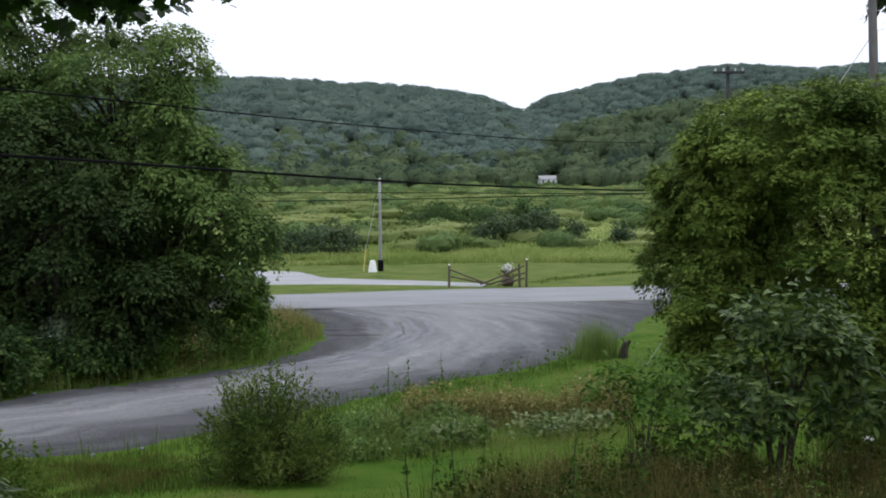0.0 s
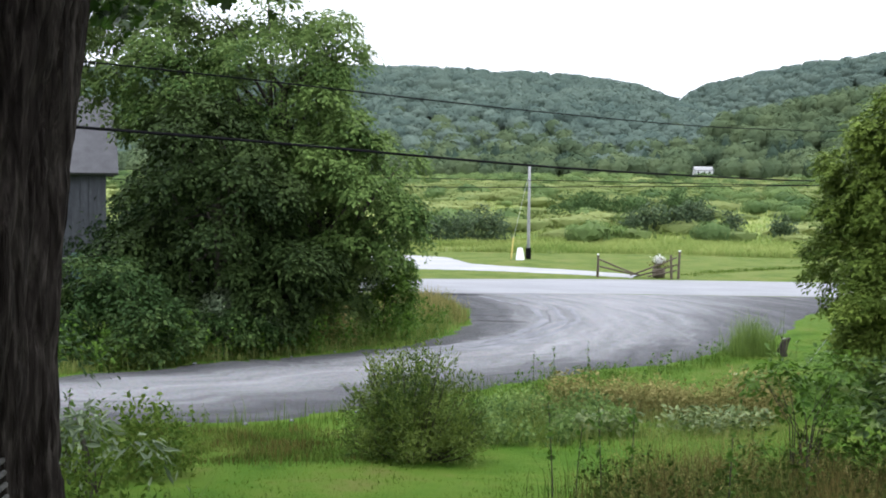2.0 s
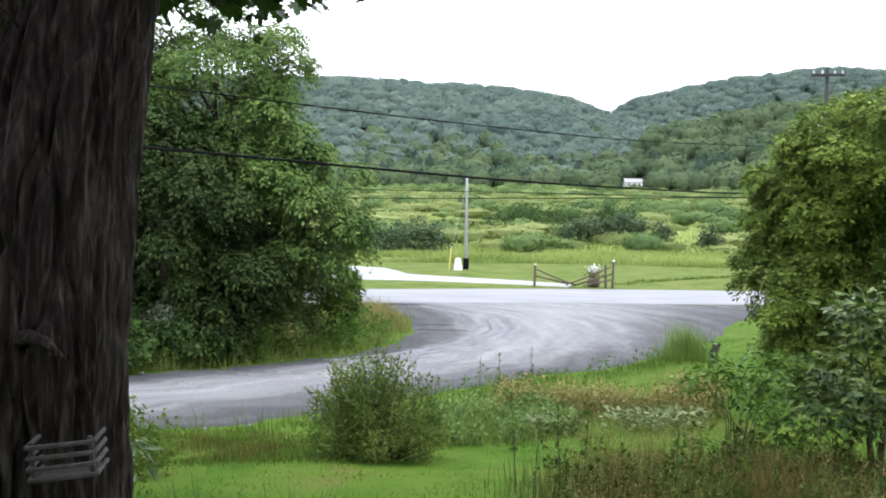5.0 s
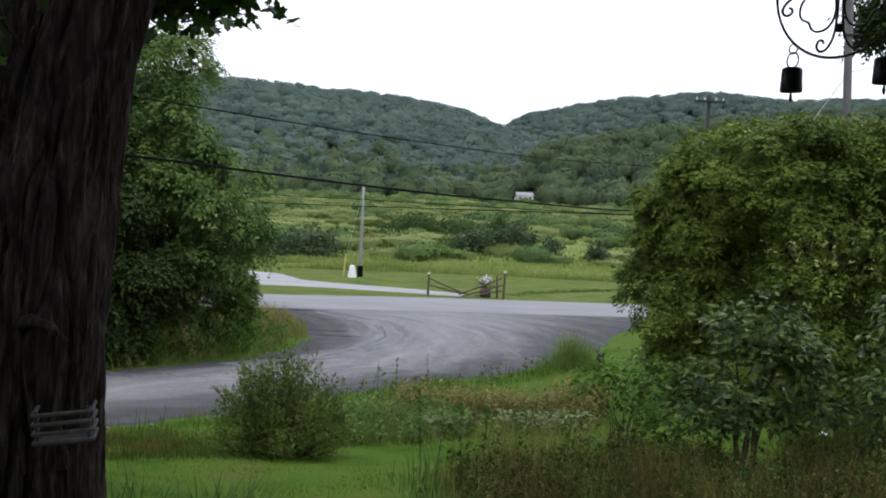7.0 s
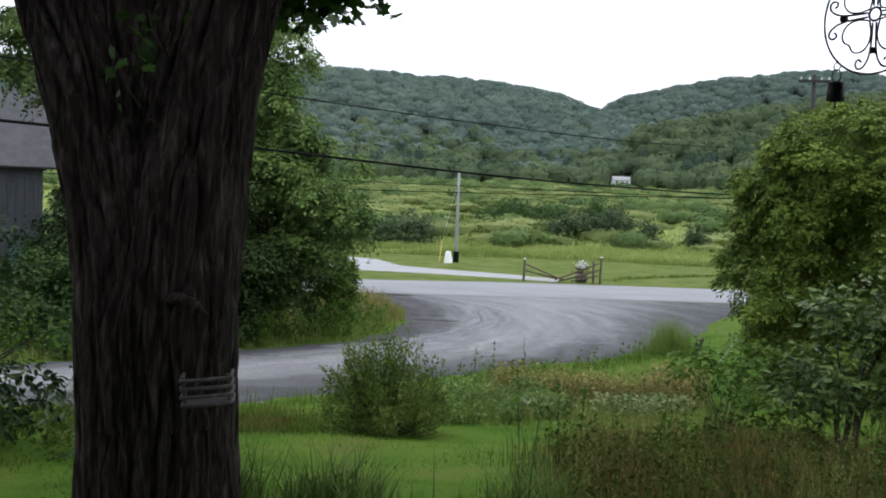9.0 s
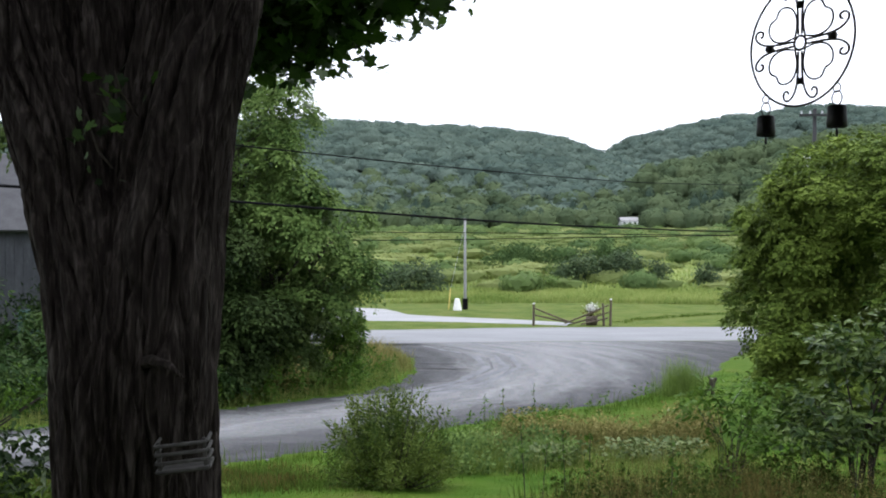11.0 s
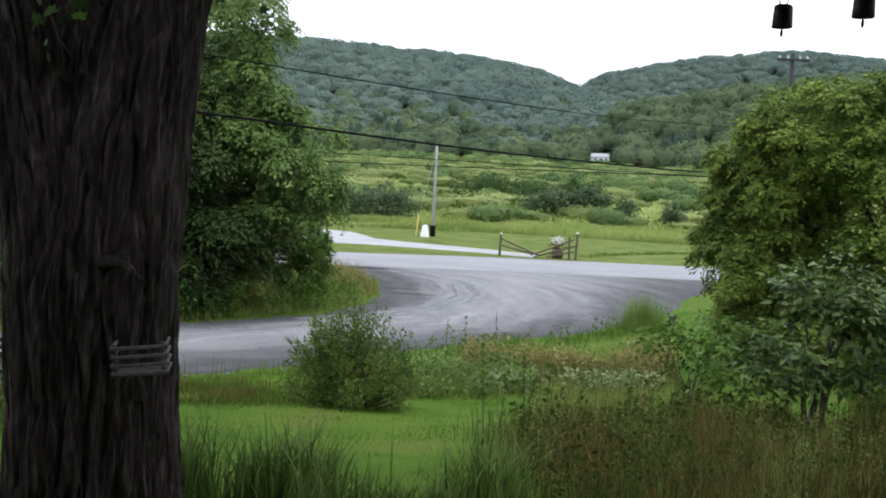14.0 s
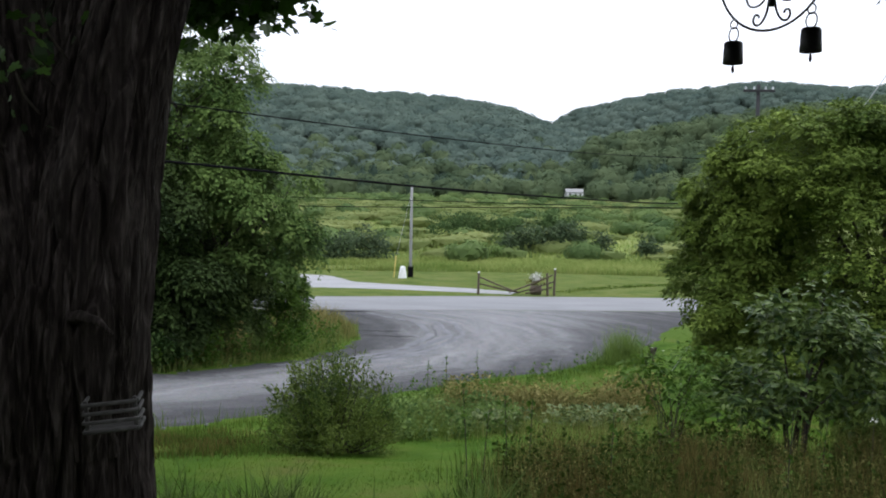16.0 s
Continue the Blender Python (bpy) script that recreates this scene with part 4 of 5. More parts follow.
tree("tree", 9.6, 21.6, [((0.1, 0, 4.0), (4.3, 3.6, 2.8)), ((-2.9, 0.6, 2.5), (1.9, 2.0, 2.1)), ((-2.7, 0.2, 4.2), (1.9, 2.0, 1.8)), ((-1.6, -0.5, 5.2), (2.7, 2.4, 1.6)), ((3.6, 0, 4.2), (3.4, 3.2, 2.4)), ((0.8, -0.4, 5.6), (2.6, 2.2, 1.3)), ((1.6, -1.2, 2.4), (2.6, 1.8, 1.5)), ((4.6, -0.8, 2.3), (2.8, 2.4, 1.9)), ((-1.0, -1.4, 1.4), (2.2, 1.6, 1.3)), ((2.0, -1.9, 1.4), (2.6, 1.6, 1.3)), ((5.2, -1.6, 1.5), (2.6, 1.8, 1.4)), ((-2.6, -0.2, 1.0), (1.6, 1.4, 0.9)), ((0.6, -1.8, 0.8), (2.8, 1.3, 0.9))], 46, 66, 0.28, 0.1, ROUND_TREE_LEAF,
     "broad round-headed green tree on the lawn", 35, 0.26, 3.2, limbs=26, bough=(0.18, 0.32), droop=0.02, low=-0.95, fill=0.55)
tree("tree", 15.5, 27.5, [((0.4, 0, 11.4), (3.2, 2.6, 3.0)), ((2.6, 0, 10.2), (2.6, 2.4, 2.6))], 60, 46, 0.5, 0.17, SHADED_LEAF,
     "tall dark tree behind the roadside pole", 36, 0.22, 9.5)

tree("tree", -7.7, 28.9, [((0, 0, 2.3), (1.9, 1.7, 1.9)), ((0.6, -0.3, 2.5), (1.2, 1.4, 1.6)), ((0.4, -0.3, 1.0), (1.1, 1.1, 1.0)), ((-1.3, -0.4, 3.4), (1.6, 1.4, 1.5))], 15, 60, 0.42, 0.13, BLUE_LEAF,
     "low dull green tree filling the edge of the drive", 39, 0.14, 3.0, limbs=9, low=-0.95, fill=0.4)

# shrubs along the drive, under the trees
layered("shrub", -10.9, 21.9, [((0, 0, 1.4), (1.5, 1.0, 1.4)), ((0.9, 0, 0.9), (1.3, 1, 1.0)), ((-0.7, -0.2, 0.8), (1.1, 0.8, 0.8))], 15, 34, 0.34, 7, 0.13, BLUE_LEAF, "fresh green leafy shrub at the edge of the drive", 41, 8, "shrub", 0.02, (0.26, 0.42), DIAMOND)
layered("shrub", -8.8, 23.9, [((0, 0, 0.7), (1.0, 0.7, 0.7)), ((0.8, 0.5, 0.5), (0.7, 0.6, 0.5))], 12, 24, 0.28, 7, 0.11, BLUE_LEAF, "low green shrub at the edge of the drive", 42, 6, "shrub", 0.014, (0.26, 0.42), DIAMOND)
layered("shrub", -9.0, 24.7, [((0, 0, 1.2), (0.9, 0.6, 0.8)), ((0.8, 0.5, 1.0), (0.7, 0.6, 0.6))], 12, 26, 0.28, 7, 0.11, SILVER_LEAF, "greyish flowering shrub under the trees", 43, 6, "shrub", 0.014, (0.26, 0.42), DIAMOND)
layered("shrub", -5.9, 29.8, [((0, 0, 1.0), (0.9, 0.9, 1.0)), ((0.1, 0.5, 1.8), (0.7, 0.7, 0.8))], 14, 34, 0.3, 7, 0.12, HERB_LEAF, "green shrub at the foot of the trees", 44, 6, "shrub", 0.018, (0.26, 0.42), DIAMOND)

# the round bush, the sapling and the low shrub on the near bank
fan_bush("bush", -1.53, 12.2, 0.72, 1.38, 150, BUSH_LEAF, "round many-stemmed green bush with upright willowy twigs", 51)
layered("sapling", 3.95, 10.7, [((0, 0, 1.25), (0.72, 0.65, 0.55)), ((0.0, 0, 1.85), (0.42, 0.4, 0.42)), ((0.5, 0, 1.0), (0.5, 0.45, 0.4)), ((-0.3, 0, 0.95), (0.45, 0.45, 0.36)), ((0.42, 0, 1.65), (0.3, 0.3, 0.32))], 13, 9, 0.22, 6, 0.105, SAPLING_LEAF, "young broadleaf sapling with glossy green leaves in layers", 52, 9, droop=-0.1, fill=0.25)
layered("sapling", 5.6, 10.4, [((0, 0, 1.35), (0.7, 0.6, 0.6)), ((0.1, 0, 1.95), (0.45, 0.4, 0.45)), ((0.3, 0, 0.8), (0.75, 0.6, 0.5))], 12, 11, 0.24, 6, 0.11, SAPLING_LEAF, "young sapling with drooping green leaves among the weeds", 57, 7, droop=0.35)
layered("shrub", 2.65, 11.2, [((0, 0, 0.6), (0.6, 0.5, 0.5)), ((0.55, 0.2, 0.5), (0.5, 0.4, 0.45)), ((-0.2, 0, 1.05), (0.35, 0.3, 0.35)), ((0.3, 0, 1.15), (0.2, 0.2, 0.35))], 9, 7, 0.24, 6, 0.085, HERB_LEAF, "low leafy green shrub among tall weeds", 53, 16, "shrub", 0.008, (0.3, 0.5), OVATE, -0.2)
layered("sapling", -6.1, 10.2, [((0, 0, 1.7), (0.8, 0.7, 1.0)), ((0.4, 0, 0.9), (1.0, 0.8, 0.8))], 14, 12, 0.3, 6, 0.09, BLUE_LEAF, "thin dull green sapling behind the maple", 54, 9)
layered("shrub", -5.2, 8.2, [((0, 0, 0.6), (1.1, 0.8, 0.6))], 20, 16, 0.24, 6, 0.1, SHADED_LEAF, "dark low shrub beside the maple", 55, 10, "shrub", 0.012)
layered("plant", -3.5, 8.6, [((0, 0, 0.42), (0.5, 0.35, 0.3)), ((-0.4, 0.1, 0.5), (0.35, 0.3, 0.3))], 6, 4, 0.2, 5, 0.15, SILVER_LEAF, "plant with long pale drooping leaves", 56, 10, "plant", 0.008, template=NARROW, droop=0.7)

layered("shrub", -13.6, 22.6, [((0, 0, 1.2), (1.6, 1.1, 1.2)), ((-1.2, 0.4, 0.8), (1.2, 0.9, 0.9))], 15, 34, 0.34, 7, 0.14, SHADED_LEAF, "rank green shrub in front of the barn", 45, 7, "shrub", 0.02, (0.26, 0.42), DIAMOND)
# Added saplings: they stand in for the shade at the barn's corner.
layered("shrub", -16.0, 34.2, [((0, 0, 2.0), (1.6, 1.2, 2.0)), ((0.4, 0, 4.2), (1.5, 1.2, 1.8))], 20, 40, 0.4, 7, 0.16, SHADED_LEAF, "saplings added at the barn's corner, dark in place of shade", 48, 8, "shrub", 0.03, (0.26, 0.42), DIAMOND)
shrub("shrub", -12.2, 27.4, [((0, 0, 2.2), (2.2, 1.3, 2.4)), ((-2.2, 1, 1.8), (1.8, 1.2, 1.9))], 330, 60, 0.26, 0.15, SHADED_LEAF, "undergrowth between the trees, dark in place of shade", 46, 7)

# Added tree: closes a gap that is only shade beside the barn.
tree("tree", -19.0, 46.5, [((0, 0, 3.2), (2.8, 2, 3)), ((0.5, 0, 6.4), (2.8, 2, 2.6)), ((3.2, 0, 3.4), (2.4, 2, 3))], 20, 36, 0.6, 0.22, TREE_LEAF, "tree added beside the barn's far end in place of shade", 37, 0.22, 5)

shrub("shrub", -8.3, 29.6, [((0, 0, 2.2), (2.0, 1.2, 2.3)), ((-2.2, 0, 2.6), (1.6, 1.2, 2.4))], 330, 60, 0.28, 0.16, SHADED_LEAF, "undergrowth filling the gap between the trunks, dark in place of shade", 47, 9)

# Added out of view, only to shade the weeds at lower right.
tree("tree", 8.9, 8.4, [((0, 0, 5.4), (2.9, 2.9, 2.2)), ((0.6, 0, 7.4), (2.2, 2.2, 1.8))], 26, 40, 0.45, 0.16, TREE_LEAF, "unseen broadleaf tree added to shade the weeds", 38, 0.2, 5)

# ---- the maple ----
def maple():
    ob = thing("maple_tree", (-1.5, 4.22, hz(-1.5, 4.22)), "old maple with a forked trunk and furrowed grey-brown bark", "tree")
    def stem(path, radii, seed, seg=110, rows=170, plates=25, wavy=0.07, deep=0.05):
        """A furrowed stem: long wavy plates of bark stand between narrow furrows that run up the wood."""
        v, f = [], []
        p = [Vector(q) for q in path]
        cum = [0]
        for a, b in zip(p, p[1:]):
            cum.append(cum[-1] + (b - a).length)
        for i in range(rows):
            s = cum[-1] * (i / (rows - 1)) ** 1.15
            x, y, z = (float(np.interp(s, cum, [q[k] for q in p])) for k in range(3))
            r = float(np.interp(s, cum, radii))
            for k in range(seg):
                a = 2 * math.pi * k / seg
                wave = wavy * noise.noise((math.cos(a) * 2, math.sin(a) * 2, z * 3.2 + seed)) + 0.1 * noise.noise((0.5, seed, z * 1.5))
                kk = plates * r
                q = Vector((math.cos(a + wave) * kk, math.sin(a + wave) * kk, z * 1.7 + seed))
                n1 = abs(noise.noise(q))
                n2 = abs(noise.noise(q * 2.1 + Vector((3.1, 0, 7))))
                plate = min(n1 / 0.3, 1.0) ** 0.6
                big = noise.noise(Vector((math.cos(a) * 1.2, math.sin(a) * 1.2, z * 0.9 + seed)))
                rr = r * (1 + 0.08 * big) - 0.03 + deep * plate + 0.014 * min(n2 / 0.3, 1.0)
                v.append((x + math.cos(a) * rr, y + math.sin(a) * rr, z))
        for i in range(rows - 1):
            for k in range(seg):
                a, b = i * seg + k, i * seg + (k + 1) % seg
                f.append((a, b, b + seg, a + seg))
        return Build().add(v, f)
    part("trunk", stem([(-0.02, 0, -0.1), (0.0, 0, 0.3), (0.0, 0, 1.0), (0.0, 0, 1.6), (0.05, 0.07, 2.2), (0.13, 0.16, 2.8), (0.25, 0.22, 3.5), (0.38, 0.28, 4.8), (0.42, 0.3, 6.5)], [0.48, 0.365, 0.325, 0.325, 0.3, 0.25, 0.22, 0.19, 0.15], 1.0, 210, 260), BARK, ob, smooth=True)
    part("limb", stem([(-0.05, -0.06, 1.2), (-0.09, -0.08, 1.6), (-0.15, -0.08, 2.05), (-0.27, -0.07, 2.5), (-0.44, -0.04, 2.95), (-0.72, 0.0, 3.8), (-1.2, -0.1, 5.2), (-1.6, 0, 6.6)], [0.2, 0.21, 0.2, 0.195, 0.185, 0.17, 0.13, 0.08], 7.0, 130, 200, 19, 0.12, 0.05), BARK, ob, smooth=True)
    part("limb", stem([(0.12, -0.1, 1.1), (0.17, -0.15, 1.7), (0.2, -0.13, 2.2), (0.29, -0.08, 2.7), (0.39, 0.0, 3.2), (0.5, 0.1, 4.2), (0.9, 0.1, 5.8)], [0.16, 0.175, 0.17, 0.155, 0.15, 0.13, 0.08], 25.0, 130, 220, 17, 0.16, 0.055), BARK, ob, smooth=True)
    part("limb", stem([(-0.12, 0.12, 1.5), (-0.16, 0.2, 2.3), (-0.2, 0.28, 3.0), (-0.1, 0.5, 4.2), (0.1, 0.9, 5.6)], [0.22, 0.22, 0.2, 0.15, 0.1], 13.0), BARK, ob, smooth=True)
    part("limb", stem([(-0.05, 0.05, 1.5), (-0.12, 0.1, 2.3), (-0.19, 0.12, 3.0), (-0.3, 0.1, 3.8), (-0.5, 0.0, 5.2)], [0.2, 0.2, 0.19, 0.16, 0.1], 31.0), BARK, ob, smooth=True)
    shoot = np.random.default_rng(66)
    for sx, sz in ((0.02, 2.72), (0.07, 2.84), (-0.03, 2.6)):
        sprig = part("shoot", Build().tube([(sx, -0.12, sz - 0.12), (sx, -0.3, sz - 0.04), (sx + 0.02, -0.4, sz + 0.03)], [0.006, 0.005, 0.003], 5), TWIG, ob)
        c = np.array([(sx, -0.34, sz)]) + shoot.normal(size=(9, 3)) * np.array([0.07, 0.06, 0.07])
        part("leaf_spray", leaves("leaf_spray", c, 0.06, MAPLE_LEAF, shoot, MAPLE, 0.5), None, sprig, "fresh green leaves")["kind"] = "stuff"
    b = Build()
    b.tube([(0.12, -0.27, 1.67), (0.22, -0.35, 1.70), (0.31, -0.41, 1.69), (0.37, -0.42, 1.64)], [0.035, 0.022, 0.015, 0.008], 10, wobble=0.35)
    part("knot", b, BARK, ob, smooth=True)
    g = np.random.default_rng(61)
    ends = []
    for e in [(0.5, 0, 2.96), (0.6, 0.1, 2.92), (0.7, -0.1, 3.0), (0.55, -0.1, 3.06), (0.45, 0.1, 3.02), (0.6, -0.2, 3.0), (0.85, 0, 2.98), (1.0, -0.3, 3.06), (1.2, 0, 3.14), (1.38, -0.2, 3.24), (0.75, -0.3, 3.3), (1.0, 0.1, 3.36), (0.52, 0.1, 3.2), (1.3, 0, 3.44), (1.6, -0.1, 3.5), (0.75, 0.2, 3.1), (1.1, -0.1, 3.22),
              (-0.1, 0.35, 2.85), (-0.12, 0.5, 3.2), (0.45, 0.5, 3.3), (-0.9, 0.6, 3.3), (1.9, -0.2, 3.6), (-0.2, -0.5, 3.5)]:
        s, e = Vector((0.3, 0.15, 4.3)), Vector((1.9 * e[0] - 1.55, 1.9 * e[1] + 3.6, 1.9 * e[2] - 1.83))
        mid = s.lerp(e, 0.55) + Vector((0, 0, 0.2))
        part("twig", Build().tube([s, mid, e], [0.05, 0.025, 0.006], 6), TWIG, ob)
        ends += [e, e.lerp(mid, 0.35)]
    pts = np.concatenate([np.array(e) + g.normal(size=(100, 3)) * np.array([0.22, 0.3, 0.12]) for e in ends])
    part("leaf_spray", leaves("leaf_spray", pts, 0.135, MAPLE_LEAF, g, MAPLE, 0.5), None, ob)
    # Unseen upper crown, added and widened to shade the trunk and drive.
    p, d, cc = crown_points([((-0.4, -0.4, 5.9), (4.0, 3.8, 1.6)), ((0.2, -0.8, 7.2), (3.4, 3.2, 1.6)), ((-0.5, -0.3, 8.6), (6.2, 5.4, 1.8)), ((-3.6, 0.6, 8.2), (3.2, 4.2, 1.6))], 900, 40, 0.42, g, 0.5, 0.5)
    p = p[p[:, 2] > 4.3]
    part("crown", leaves("crown", p, 0.24, MAPLE_LEAF, g, DIAMOND, 0.6), None, ob)
    return ob


maple()


def feeder():
    """A small slatted basket fixed to the trunk."""
    ob = thing("bird_feeder", (-1.12, 3.81, 3.83), "small weathered slatted feeder fixed to the maple trunk", "bird feeder", turn=14)
    ob.matrix_world = pose(-1.12, 3.81, 3.83, 0, -5, 14)
    w, d, h = 0.20, 0.16, 0.13
    for i in range(4):
        b = Build().box(pose(0, -d / 2, 0.012 + i * 0.034), w, 0.012, 0.014, 0.003)
        part("slat", b, CAGE, ob)
    for sx in (-1, 1):
        for i in range(4):
            part("slat", Build().box(pose(sx * w / 2, 0, 0.012 + i * 0.034), 0.012, d, 0.014, 0.003), CAGE, ob)
        part("corner_post", Build().box(pose(sx * (w / 2 - 0.012), -d / 2 + 0.014, h / 2), 0.016, 0.014, h, 0.003), CAGE, ob)
    part("floor_board", Build().box(pose(0, 0, 0.004), w - 0.015, d - 0.015, 0.008, 0.002), CAGE, ob)
    return ob


feeder()


def chime():
    """A wrought-iron disc of four scrolled hearts, with two bells on rings."""
    cx, cy, cz, R = 0.582, 1.447, 4.994, 0.081
    ob = thing("wind_chime", (cx, cy, cz), "black wrought-iron wind chime with four hearts and two small bells", "wind chime", turn=-56)
    circle = lambda r, n, x=0, z=0: [(x + r * math.cos(2 * math.pi * i / n), 0, z + r * math.sin(2 * math.pi * i / n)) for i in range(n + 1)]
    part("ring", Build().tube(circle(R, 48), 0.0016, 6, False), IRON, ob, smooth=True)
    part("hub", Build().tube(circle(0.009, 20), 0.0017, 6, False), IRON, ob, smooth=True)

    def turned(pts, a):
        c, s = math.cos(a), math.sin(a)
        return [(x * c - z * s, 0, x * s + z * c) for x, z in pts]
    def round_off(pts, n=40):
        q = np.array(pts)
        t, tt = np.arange(len(q)), np.linspace(0, len(q) - 1, n)
        q = np.stack([np.interp(tt, t, q[:, i]) for i in range(2)], 1)
        for _ in range(5):
            q[1:-1] = (q[:-2] + 2 * q[1:-1] + q[2:]) / 4
        return [tuple(p) for p in q * (0.081 / 0.086)]
    for k in range(4):
        a = k * math.pi / 2 + math.pi / 4
        # one lobe of the clover, notched at its tip
        half = [(0.0, 0.012), (0.016, 0.022), (0.025, 0.036), (0.025, 0.049), (0.017, 0.059), (0.008, 0.061), (0.0, 0.056)]
        lobe = half + [(-x, z) for x, z in half[-2::-1]]
        dense = np.array(lobe)
        t = np.arange(len(dense))
        tt = np.linspace(0, len(dense) - 1, 49)
        q = np.stack([np.interp(tt, t, dense[:, i]) for i in range(2)], 1)
        for _ in range(4):
            q[1:-1] = (q[:-2] + 2 * q[1:-1] + q[2:]) / 4
        part("heart", Build().tube(turned([tuple(p) for p in q * 0.94], a), 0.0013, 6), IRON, ob, smooth=True)
        for sgn in (-1, 1):
            pts = [(sgn * 0.003, 0.012), (sgn * 0.0035, 0.045), (sgn * 0.007, 0.064), (sgn * 0.015, 0.076), (sgn * 0.024, 0.078), (sgn * 0.029, 0.071), (sgn * 0.026, 0.063), (sgn * 0.02, 0.064), (sgn * 0.019, 0.068)]
            pts = round_off(pts)
            part("scroll", Build().tube(turned(pts, k * math.pi / 2), 0.0015, 6), IRON, ob, smooth=True)
        part("clasp", Build().tube(turned([(0, 0.045), (0, 0.053)], k * math.pi / 2), 0.0045, 8), IRON, ob, smooth=True)
    for sgn in (-1, 1):
        x, z = sgn * 0.0555, -0.059
        part("link", Build().tube(circle(0.0055, 16, x, z - 0.0065), 0.0009, 5, False), IRON, ob, smooth=True)
        part("link", Build().tube([(x + 0.0075 * math.cos(t), 0.0, z - 0.0195 + 0.009 * math.sin(t)) for t in np.linspace(0, 2 * math.pi, 17)], 0.0009, 5, False), IRON, ob, smooth=True)
        prof = [(0.003, 0.0), (0.009, -0.0005), (0.0112, -0.0025), (0.0118, -0.016), (0.0124, -0.0275), (0.0116, -0.028), (0.011, -0.016), (0.0102, -0.0035)]
        v, f = [], []
        for r, h in prof:
            v += [(x + r * math.cos(2 * math.pi * i / 24), r * math.sin(2 * math.pi * i / 24), z - 0.0275 + h) for i in range(24)]
        for j in range(len(prof) - 1):
            f += [(j * 24 + i, j * 24 + i + 24, j * 24 + (i + 1) % 24 + 24, j * 24 + (i + 1) % 24) for i in range(24)]
        f.append(tuple(range(24)))
        bell = part("bell", Build().add(v, f), IRON, ob, smooth=True)
        part("clapper", Build().tube([(x, 0, z - 0.03), (x, 0, z - 0.06)], 0.0009, 5).tube([(x, 0, z - 0.058), (x, 0, z - 0.063), (x, 0, z - 0.067)], [0.0012, 0.002, 0.0008], 8), IRON, bell)
    part("cord", Build().tube([(0, 0, R), (0, 0, 0.742)], 0.0012, 5), CABLE, ob)
    return ob


chime()

# ---- added porch, all out of view: roof and house wall shade the maple; floor, posts ----
def slab(name, x, y, z, sx, sy, sz, mat, label, category):
    ob = new(name, Build().box(pose(x, y, z), sx, sy, sz, 0.01).mesh(name, mat))
    return tagged(ob, label, category, kind="structure")


slab("unseen_shade_roof", 0.3, 0.0, 5.79, 9.0, 3.6, 0.12, OLD_WOOD, "unseen board roof added to shade the maple", "roof")
slab("unseen_floor", 0.3, 0.0, 3.05, 9.0, 3.5, 0.12, OLD_WOOD, "unseen board floor added under the camera", "floor")
slab("unseen_shade_wall", 0.3, -1.92, 5.2, 12.0, 0.24, 6.0, SIDING, "unseen grey wall added behind the camera to block light", "wall")
for px in (-4.0, 4.6):
    slab("unseen_post", px, 1.6, 4.42, 0.12, 0.12, 2.62, OLD_WOOD, "unseen timber post added under the roof", "post")
    slab("unseen_pier", px, 1.6, 2.78, 0.3, 0.3, 0.42, OLD_WOOD, "unseen timber pier added under the post", "pier")

# ---- poles and wires ----
def pole(x, y, top, r, label, mat=POLE_WOOD, lean=(0, 0)):
    z = hz(x, y)
    ob = thing("utility_pole", (x, y, z), label, "utility pole")
    h = top - z
    part("shaft", Build().tube([(lean[0] * t, lean[1] * t, -0.3 + (h + 0.3) * t) for t in (0, 0.3, 0.6, 1)], [r * 1.15, r * 1.05, r * 0.95, r * 0.82], 14), mat, ob, smooth=True)
    return ob, h


far_pole, h = pole(-3.77, 63.4, 6.25, 0.1, "slim pale weathered utility pole on the far lawn", PALE_POLE)
for zz in (5.28, 4.78):
    part("insulator", Build().tube([(0, -0.1, zz - 0.06), (0, -0.16, zz - 0.03), (0, -0.17, zz + 0.04)], [0.03, 0.05, 0.04], 8), STEEL, far_pole)
part("kick_guard", Build().tube([(0, 0, 0), (0, 0, 0.75)], 0.19, 10), CABLE, far_pole)

b = Build()
prof = [(0.29, 0.0), (0.285, 0.1), (0.22, 0.5), (0.17, 0.76), (0.1, 0.8), (0.0, 0.81)]
for (r0, z0), (r1, z1) in zip(prof, prof[1:]):
    b.tube([(0, 0, z0), (0, 0, z1)], [max(r0, 0.01), max(r1, 0.01)], 16, False)
cover = thing("marker_cover", (-4.25, 62.6, 0.0), "white tapered cover standing beside the pole", "cover")
part("shell", b, WHITE, cover, smooth=True)

guy = thing("guy_guard", (-4.9, 63.2, 0.0), "leaning yellow guy-wire guard in the lawn", "guy wire")
part("sleeve", Build().tube([(0, 0, -0.05), (0.14, 0, 1.45)], 0.045, 8), YELLOW, guy)
part("wire", Build().tube([(0.14, 0, 1.4), (1.08, 0.15, 5.6)], 0.012, 5), STEEL, guy)

road_pole, h = pole(14.1, 45.9, 11.0, 0.11, "tall dark roadside utility pole with a crossarm", DARK_POLE)
part("crossarm", Build().box(pose(0.0, -0.15, h - 0.32), 1.5, 0.1, 0.12, 0.01), DARK_POLE, road_pole)
for px in (-0.65, -0.25, 0.3, 0.65):
    part("insulator", Build().tube([(px, -0.15, h - 0.26), (px, -0.15, h - 0.12)], [0.05, 0.035], 8), STEEL, road_pole)
